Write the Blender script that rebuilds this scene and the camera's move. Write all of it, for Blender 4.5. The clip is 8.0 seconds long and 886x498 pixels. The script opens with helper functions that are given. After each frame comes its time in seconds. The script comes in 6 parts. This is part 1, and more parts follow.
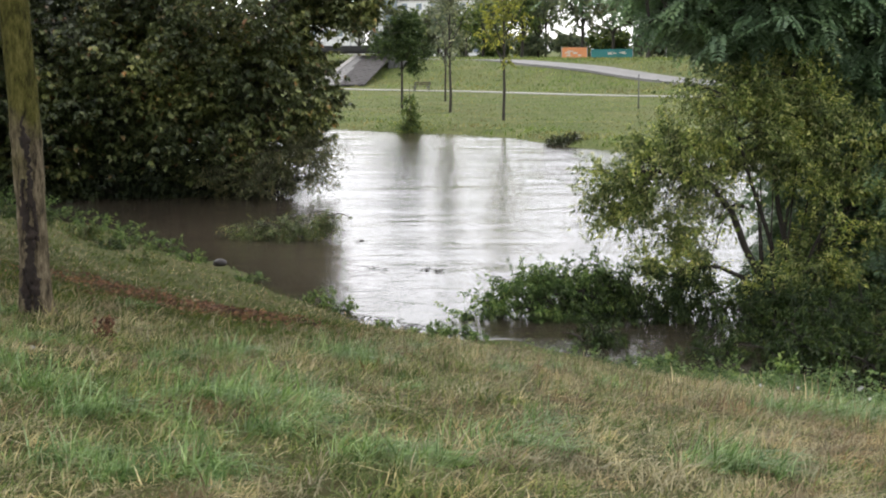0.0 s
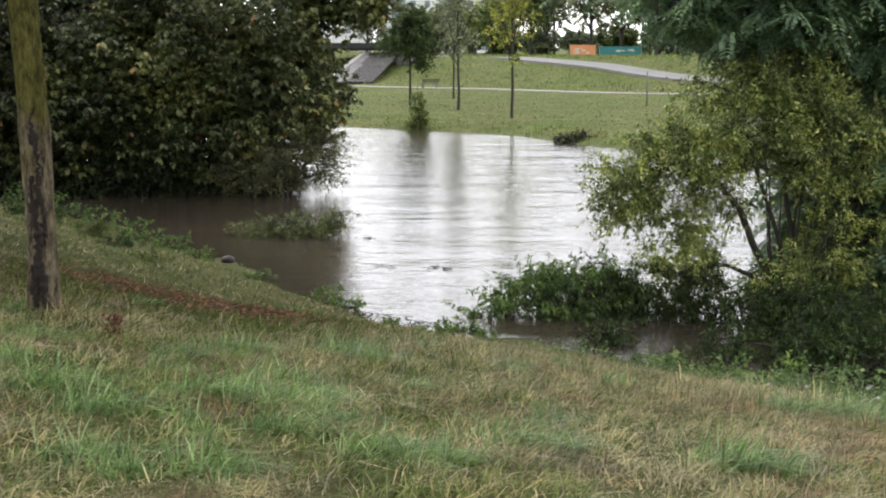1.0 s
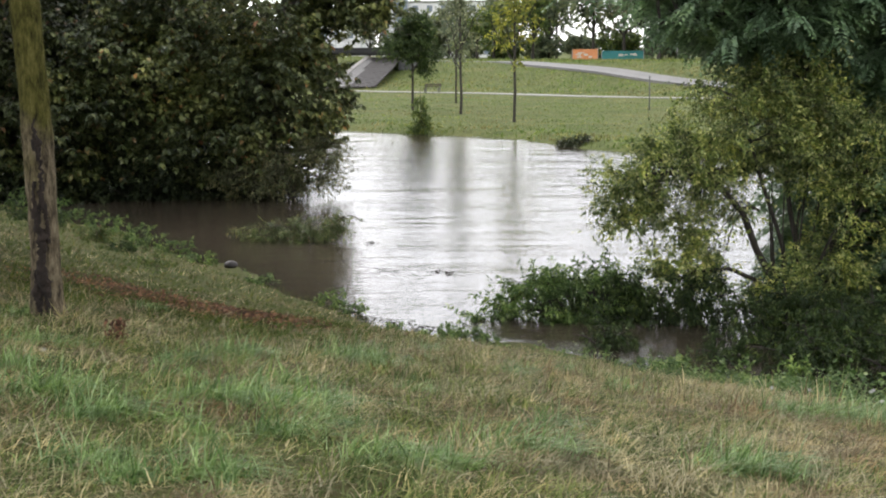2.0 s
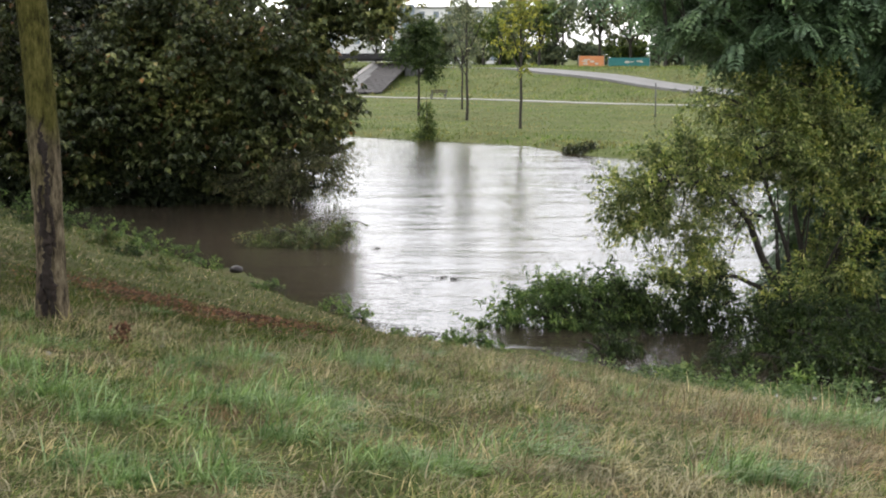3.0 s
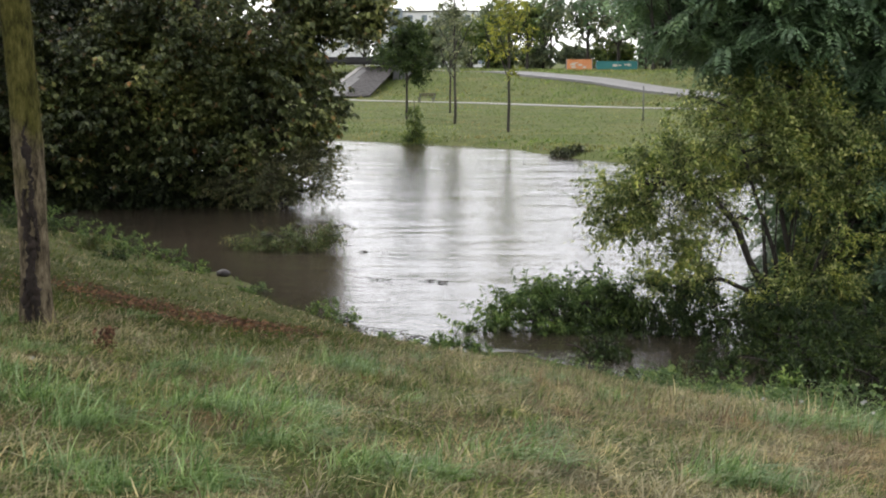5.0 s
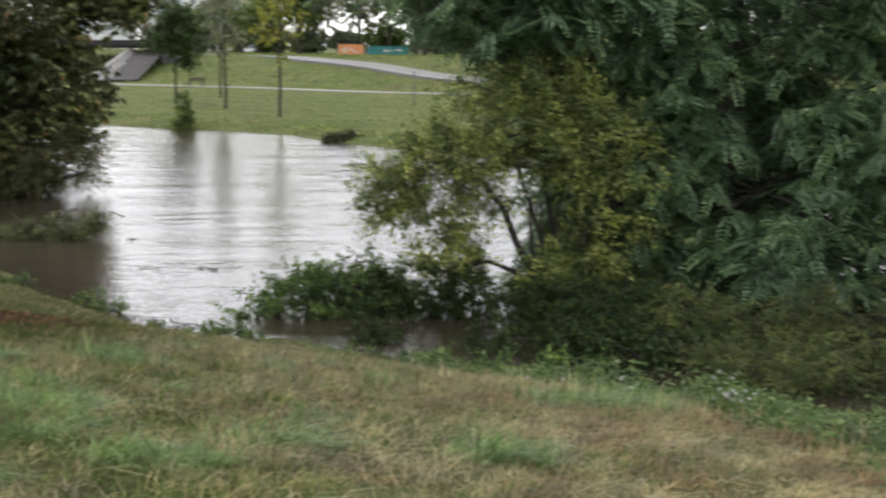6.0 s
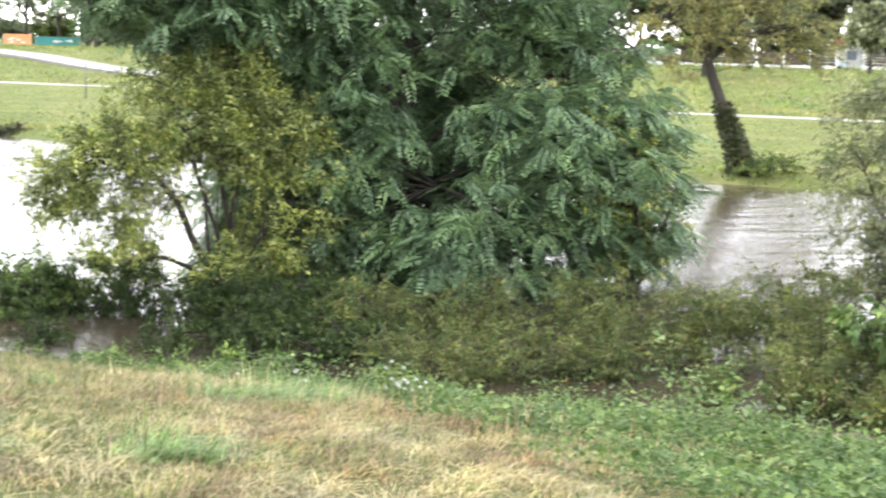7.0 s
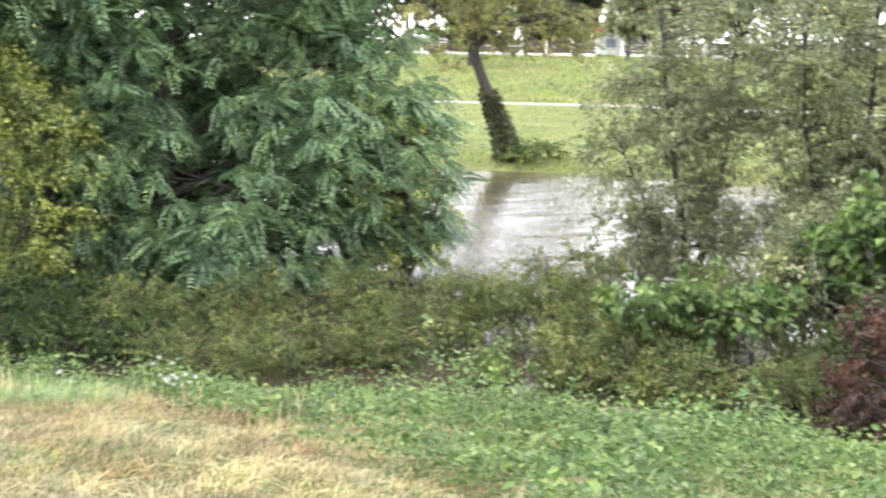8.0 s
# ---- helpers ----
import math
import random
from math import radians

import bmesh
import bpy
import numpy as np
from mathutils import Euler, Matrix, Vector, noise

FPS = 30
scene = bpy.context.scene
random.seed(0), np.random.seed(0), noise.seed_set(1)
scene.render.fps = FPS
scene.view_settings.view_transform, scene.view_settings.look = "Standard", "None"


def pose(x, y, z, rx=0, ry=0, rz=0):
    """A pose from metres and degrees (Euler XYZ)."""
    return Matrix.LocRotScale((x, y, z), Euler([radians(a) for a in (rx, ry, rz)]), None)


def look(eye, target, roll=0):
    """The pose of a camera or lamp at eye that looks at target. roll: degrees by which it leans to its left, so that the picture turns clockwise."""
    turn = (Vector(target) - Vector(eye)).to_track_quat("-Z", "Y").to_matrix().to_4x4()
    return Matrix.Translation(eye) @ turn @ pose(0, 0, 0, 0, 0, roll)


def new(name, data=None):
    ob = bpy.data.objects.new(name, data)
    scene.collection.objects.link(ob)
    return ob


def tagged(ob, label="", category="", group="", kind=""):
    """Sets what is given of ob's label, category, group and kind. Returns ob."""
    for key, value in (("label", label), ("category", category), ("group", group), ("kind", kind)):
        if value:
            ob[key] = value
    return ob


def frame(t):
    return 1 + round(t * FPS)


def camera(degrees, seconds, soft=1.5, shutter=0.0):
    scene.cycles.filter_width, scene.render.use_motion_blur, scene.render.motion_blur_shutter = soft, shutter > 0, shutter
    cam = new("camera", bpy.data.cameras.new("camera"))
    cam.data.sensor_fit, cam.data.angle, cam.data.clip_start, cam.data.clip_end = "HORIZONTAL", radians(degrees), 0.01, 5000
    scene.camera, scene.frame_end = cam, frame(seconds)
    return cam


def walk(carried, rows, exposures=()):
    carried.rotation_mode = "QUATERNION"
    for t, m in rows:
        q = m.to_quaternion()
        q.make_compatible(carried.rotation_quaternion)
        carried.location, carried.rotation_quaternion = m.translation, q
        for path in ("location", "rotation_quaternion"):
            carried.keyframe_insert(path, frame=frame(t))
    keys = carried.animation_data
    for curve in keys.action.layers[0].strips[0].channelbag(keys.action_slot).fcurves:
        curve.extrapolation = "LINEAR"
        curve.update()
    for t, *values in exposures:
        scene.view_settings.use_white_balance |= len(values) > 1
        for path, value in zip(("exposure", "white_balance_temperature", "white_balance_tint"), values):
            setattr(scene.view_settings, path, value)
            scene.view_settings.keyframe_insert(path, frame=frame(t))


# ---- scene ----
# camera: a hand-held pan from one standing place on the bank
cam = camera(34.83, 8.0, soft=2.0, shutter=0.35)
# seconds, x, y, z, heading to the right, tilt, lean (degrees)
PATH = [
    (0.0, -0.0, -0.009, 4.599, 0.65, -7.98, -0.27),
    (0.5, -0.003, -0.003, 4.601, 0.43, -8.446, -0.275),
    (1.0, -0.002, -0.001, 4.601, 0.332, -8.089, -0.18),
    (1.5, -0.001, -0.004, 4.601, 0.278, -8.007, -0.407),
    (3.0, 0.0, -0.003, 4.600, -0.002, -7.662, -0.055),
    (3.5, -0.0, 0.0, 4.600, -0.0, -7.655, 0.0),
    (4.0, -0.001, -0.005, 4.602, -0.018, -7.506, -0.1),
    (5.3, 0.03, 0.028, 4.596, 1.041, -7.542, -0.029),
    (5.5, 0.038, -0.019, 4.609, 3.097, -7.688, -0.057),
    (6.0, 0.071, -0.017, 4.601, 9.681, -8.104, 0.379),
    (6.5, 0.106, -0.004, 4.590, 16.979, -8.396, 1.063),
    (7.0, 0.13, -0.019, 4.583, 22.729, -8.067, 1.555),
    (7.5, 0.152, -0.02, 4.570, 27.047, -7.986, 1.76),
    (8.0, 0.194, -0.02, 4.555, 31.926, -8.22, 0.943),
]


def carried_pose(x, y, z, yaw, tilt, lean):
    a, b = radians(yaw), radians(tilt)
    way = Vector((math.sin(a) * math.cos(b), math.cos(a) * math.cos(b), math.sin(b)))
    return look((x, y, z), Vector((x, y, z)) + way, lean)


EXPOSURES = [(0.0, 0.48), (4.0, 0.45), (5.3, 0.2), (5.8, 0.1), (6.1, 0.40), (6.5, 1.04), (7.0, 1.76), (8.0, 1.93)]
walk(cam, [(r[0], carried_pose(*r[1:])) for r in PATH], EXPOSURES)

# ---- light: a white overcast sky with a wide, weak sun ----
world = bpy.data.worlds.new("overcast")
scene.world = world
world.use_nodes = True
wn = world.node_tree.nodes
wl = world.node_tree.links
sky = wn.new("ShaderNodeTexSky")
sky.sky_type = "NISHITA"
sky.sun_disc = False
sky.sun_elevation = radians(42)
sky.sun_rotation = radians(-28)
sky.dust_density = 1.5
hsv = wn.new("ShaderNodeHueSaturation")
hsv.inputs["Saturation"].default_value = 0.16
wl.new(sky.outputs[0], hsv.inputs["Color"])
wl.new(hsv.outputs[0], wn["Background"].inputs["Color"])
wn["Background"].inputs["Strength"].default_value = 0.14
cloud = wn.new("ShaderNodeBackground")
cloud.inputs["Color"].default_value = (0.955, 0.95, 1.03, 1)
cloud.inputs["Strength"].default_value = 0.8
both = wn.new("ShaderNodeAddShader")
wl.new(wn["Background"].outputs[0], both.inputs[0])
wl.new(cloud.outputs[0], both.inputs[1])
wl.new(both.outputs[0], wn["World Output"].inputs["Surface"])
sun_data = bpy.data.lights.new("sun", "SUN")
sun_data.energy, sun_data.angle, sun_data.color = 0.7, radians(30), (1.0, 0.96, 0.9)
sun = new("sun", sun_data)
sun.matrix_world = look((-20.9, 39.3, 40.1), (0, 0, 0))

# ---- materials ----
def nodes_of(name):
    m = bpy.data.materials.new(name)
    m.use_nodes = True
    nt = m.node_tree
    return m, nt, nt.nodes["Principled BSDF"]


def add(nt, kind, **values):
    n = nt.nodes.new(kind)
    for key, v in values.items():
        n.inputs[key].default_value = v
    return n


def ramp(nt, source, stops):
    n = nt.nodes.new("ShaderNodeValToRGB")
    while len(n.color_ramp.elements) < len(stops):
        n.color_ramp.elements.new(0.5)
    for e, (p, c) in zip(n.color_ramp.elements, stops):
        e.position, e.color = p, (*c, 1)
    nt.links.new(source, n.inputs[0])
    return n.outputs[0]


def noise_out(nt, scale, detail=4.0, rough=0.55, stretch=None):
    geo = nt.nodes.new("ShaderNodeNewGeometry")
    n = add(nt, "ShaderNodeTexNoise", Scale=scale, Detail=detail, Roughness=rough)
    src = geo.outputs["Position"]
    if stretch:
        mp = nt.nodes.new("ShaderNodeMapping")
        mp.inputs["Scale"].default_value = stretch[0]
        mp.inputs["Rotation"].default_value = (0, 0, radians(stretch[1]))
        nt.links.new(src, mp.inputs[0])
        src = mp.outputs[0]
    nt.links.new(src, n.inputs["Vector"])
    return n.outputs[0]


def mix_col(nt, fac, a, b):
    n = nt.nodes.new("ShaderNodeMix")
    n.data_type = "RGBA"
    for src, i in ((fac, 0), (a, 6), (b, 7)):
        if isinstance(src, (int, float)):
            n.inputs[i].default_value = src
        elif isinstance(src, tuple):
            n.inputs[i].default_value = (*src, 1)
        else:
            nt.links.new(src, n.inputs[i])
    return n.outputs[2]


def bump(nt, bsdf, height, strength, distance):
    n = add(nt, "ShaderNodeBump", Strength=strength, Distance=distance)
    nt.links.new(height, n.inputs["Height"])
    nt.links.new(n.outputs[0], bsdf.inputs["Normal"])


def surface(name, dark, light, scale, rough=0.85, grain=40.0, depth=0.02, metal=0.0, stretch=None):
    """Two scales of variation and a fine relief."""
    m, nt, b = nodes_of(name)
    big = noise_out(nt, scale, 5, 0.6, stretch)
    fine = noise_out(nt, grain, 3, 0.6, stretch)
    c1 = ramp(nt, big, [(0.3, dark), (0.7, light)])
    c2 = ramp(nt, fine, [(0.3, tuple(v * 0.75 for v in dark)), (0.75, light)])
    nt.links.new(mix_col(nt, 0.45, c1, c2), b.inputs["Base Color"])
    b.inputs["Roughness"].default_value = rough
    b.inputs["Metallic"].default_value = metal
    bump(nt, b, fine, 0.6, depth)
    return m


def leafy(name, stops, patch=None, patch_scale=0.5, rough=0.5, through_light=0.35, sheen=0.35, clump=1.6, depth=1.0):
    """Leaves and blades: each one its own tone, with larger patches, and light that passes through."""
    m, nt, b = nodes_of(name)
    geo = nt.nodes.new("ShaderNodeNewGeometry")
    col = ramp(nt, geo.outputs["Random Per Island"], stops)
    if patch:
        f = ramp(nt, noise_out(nt, patch_scale, 3, 0.55), [(0.42, (0, 0, 0)), (0.62, (1, 1, 1))])
        other = ramp(nt, geo.outputs["Random Per Island"], patch)
        col = mix_col(nt, f, col, other)
    # Colour noise by clump; depth above 1 paints in shaded gaps and lit clumps.
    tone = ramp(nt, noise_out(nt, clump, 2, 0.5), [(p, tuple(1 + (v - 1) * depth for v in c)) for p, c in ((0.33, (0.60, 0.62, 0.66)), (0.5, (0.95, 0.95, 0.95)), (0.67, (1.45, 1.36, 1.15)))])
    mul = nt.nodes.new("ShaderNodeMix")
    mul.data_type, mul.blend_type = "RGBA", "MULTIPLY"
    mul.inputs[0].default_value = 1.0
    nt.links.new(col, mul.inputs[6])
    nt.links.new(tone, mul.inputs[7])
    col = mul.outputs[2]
    nt.links.new(col, b.inputs["Base Color"])
    b.inputs["Roughness"].default_value = rough
    b.inputs["Specular IOR Level"].default_value = sheen
    tr = nt.nodes.new("ShaderNodeBsdfTranslucent")
    nt.links.new(col, tr.inputs["Color"])
    mx = nt.nodes.new("ShaderNodeMixShader")
    mx.inputs[0].default_value = through_light
    nt.links.new(b.outputs[0], mx.inputs[1])
    nt.links.new(tr.outputs[0], mx.inputs[2])
    nt.links.new(mx.outputs[0], nt.nodes["Material Output"].inputs[0])
    return m


def water_material():
    m, nt, b = nodes_of("muddy_water")
    tone = noise_out(nt, 0.25, 4, 0.6, ((1.0, 0.35, 1.0), 40))
    nt.links.new(ramp(nt, tone, [(0.3, (0.032, 0.026, 0.018)), (0.7, (0.060, 0.047, 0.034))]), b.inputs["Base Color"])
    calm = ramp(nt, noise_out(nt, 0.7, 4, 0.6, ((0.22, 1.0, 1.0), 12)), [(0.38, (0.03, 0.03, 0.03)), (0.62, (0.13, 0.13, 0.13))])
    nt.links.new(calm, b.inputs["Roughness"])
    b.inputs["IOR"].default_value = 1.39
    w1 = noise_out(nt, 1.3, 5, 0.64, ((0.42, 1.0, 1.0), 12))
    w2 = noise_out(nt, 4.5, 4, 0.6, ((0.8, 1.0, 1.0), 40))
    a = nt.nodes.new("ShaderNodeMath")
    a.operation = "MULTIPLY_ADD"
    a.inputs[1].default_value = 0.4
    nt.links.new(w2, a.inputs[0])
    nt.links.new(w1, a.inputs[2])
    swell = nt.nodes.new("ShaderNodeMath")
    swell.operation = "MULTIPLY_ADD"
    swell.inputs[1].default_value = 2.6
    nt.links.new(noise_out(nt, 0.42, 3, 0.55, ((0.30, 1.0, 1.0), 6)), swell.inputs[0])
    nt.links.new(a.outputs[0], swell.inputs[2])
    bump(nt, b, swell.outputs[0], 0.75, 0.042)
    return m


def ground_material():
    """Turf and soil: straw and green patches, bare brown earth here and there."""
    m, nt, b = nodes_of("turf")
    patch = noise_out(nt, 0.55, 4, 0.6)
    fine = noise_out(nt, 28.0, 4, 0.65)
    turf = ramp(nt, patch, [(0.35, (0.070, 0.094, 0.027)), (0.52, (0.109, 0.117, 0.043)), (0.68, (0.172, 0.140, 0.070))])
    soil = ramp(nt, fine, [(0.3, (0.027, 0.027, 0.012)), (0.7, (0.101, 0.094, 0.039))])
    near = mix_col(nt, 0.5, turf, soil)
    mead = ramp(nt, noise_out(nt, 0.22, 5, 0.65), [(0.33, (0.058, 0.082, 0.023)), (0.5, (0.098, 0.117, 0.035)), (0.7, (0.164, 0.156, 0.066))])
    tuftage = ramp(nt, noise_out(nt, 1.8, 5, 0.7), [(0.35, (0.047, 0.066, 0.020)), (0.65, (0.156, 0.172, 0.058))])
    mead = mix_col(nt, 0.45, mead, tuftage)
    geo = nt.nodes.new("ShaderNodeNewGeometry")
    dot = nt.nodes.new("ShaderNodeVectorMath")
    dot.operation = "DOT_PRODUCT"
    dot.inputs[1].default_value = (0.7071, 0.7071, 0)
    nt.links.new(geo.outputs["Position"], dot.inputs[0])
    side = nt.nodes.new("ShaderNodeMapRange")
    side.inputs["From Min"].default_value, side.inputs["From Max"].default_value = 42.0, 46.0
    nt.links.new(dot.outputs["Value"], side.inputs[0])
    nt.links.new(mix_col(nt, side.outputs[0], near, mead), b.inputs["Base Color"])
    b.inputs["Roughness"].default_value = 0.95
    b.inputs["Specular IOR Level"].default_value = 0.1
    bump(nt, b, fine, 0.8, 0.04)
    return m


def mossy_bark():
    """Furrowed bark: yellow-green moss above, grey-brown and bare towards the damaged foot."""
    m, nt, b = nodes_of("mossy_bark")
    geo = nt.nodes.new("ShaderNodeNewGeometry")
    sep = nt.nodes.new("ShaderNodeSeparateXYZ")
    nt.links.new(geo.outputs["Position"], sep.inputs[0])
    furrow = noise_out(nt, 26.0, 6, 0.7, ((1, 1, 0.32), 0))
    blotch = noise_out(nt, 5.0, 4, 0.6, ((1, 1, 0.5), 0))
    edge = nt.nodes.new("ShaderNodeMath")
    edge.operation = "MULTIPLY_ADD"
    edge.inputs[1].default_value = 1.8
    nt.links.new(blotch, edge.inputs[0])
    nt.links.new(sep.outputs[2], edge.inputs[2])
    moss = ramp(nt, furrow, [(0.34, (0.016, 0.016, 0.005)), (0.5, (0.078, 0.074, 0.017)), (0.7, (0.164, 0.148, 0.047))])
    grey = ramp(nt, furrow, [(0.34, (0.018, 0.014, 0.009)), (0.5, (0.140, 0.112, 0.070)), (0.7, (0.290, 0.240, 0.155))])
    step = nt.nodes.new("ShaderNodeMapRange")
    step.inputs["From Min"].default_value, step.inputs["From Max"].default_value = 4.6, 5.2
    nt.links.new(edge.outputs[0], step.inputs[0])
    nt.links.new(mix_col(nt, step.outputs[0], grey, moss), b.inputs["Base Color"])
    b.inputs["Roughness"].default_value = 0.95
    b.inputs["Specular IOR Level"].default_value = 0.15
    bump(nt, b, furrow, 1.0, 0.05)
    return m


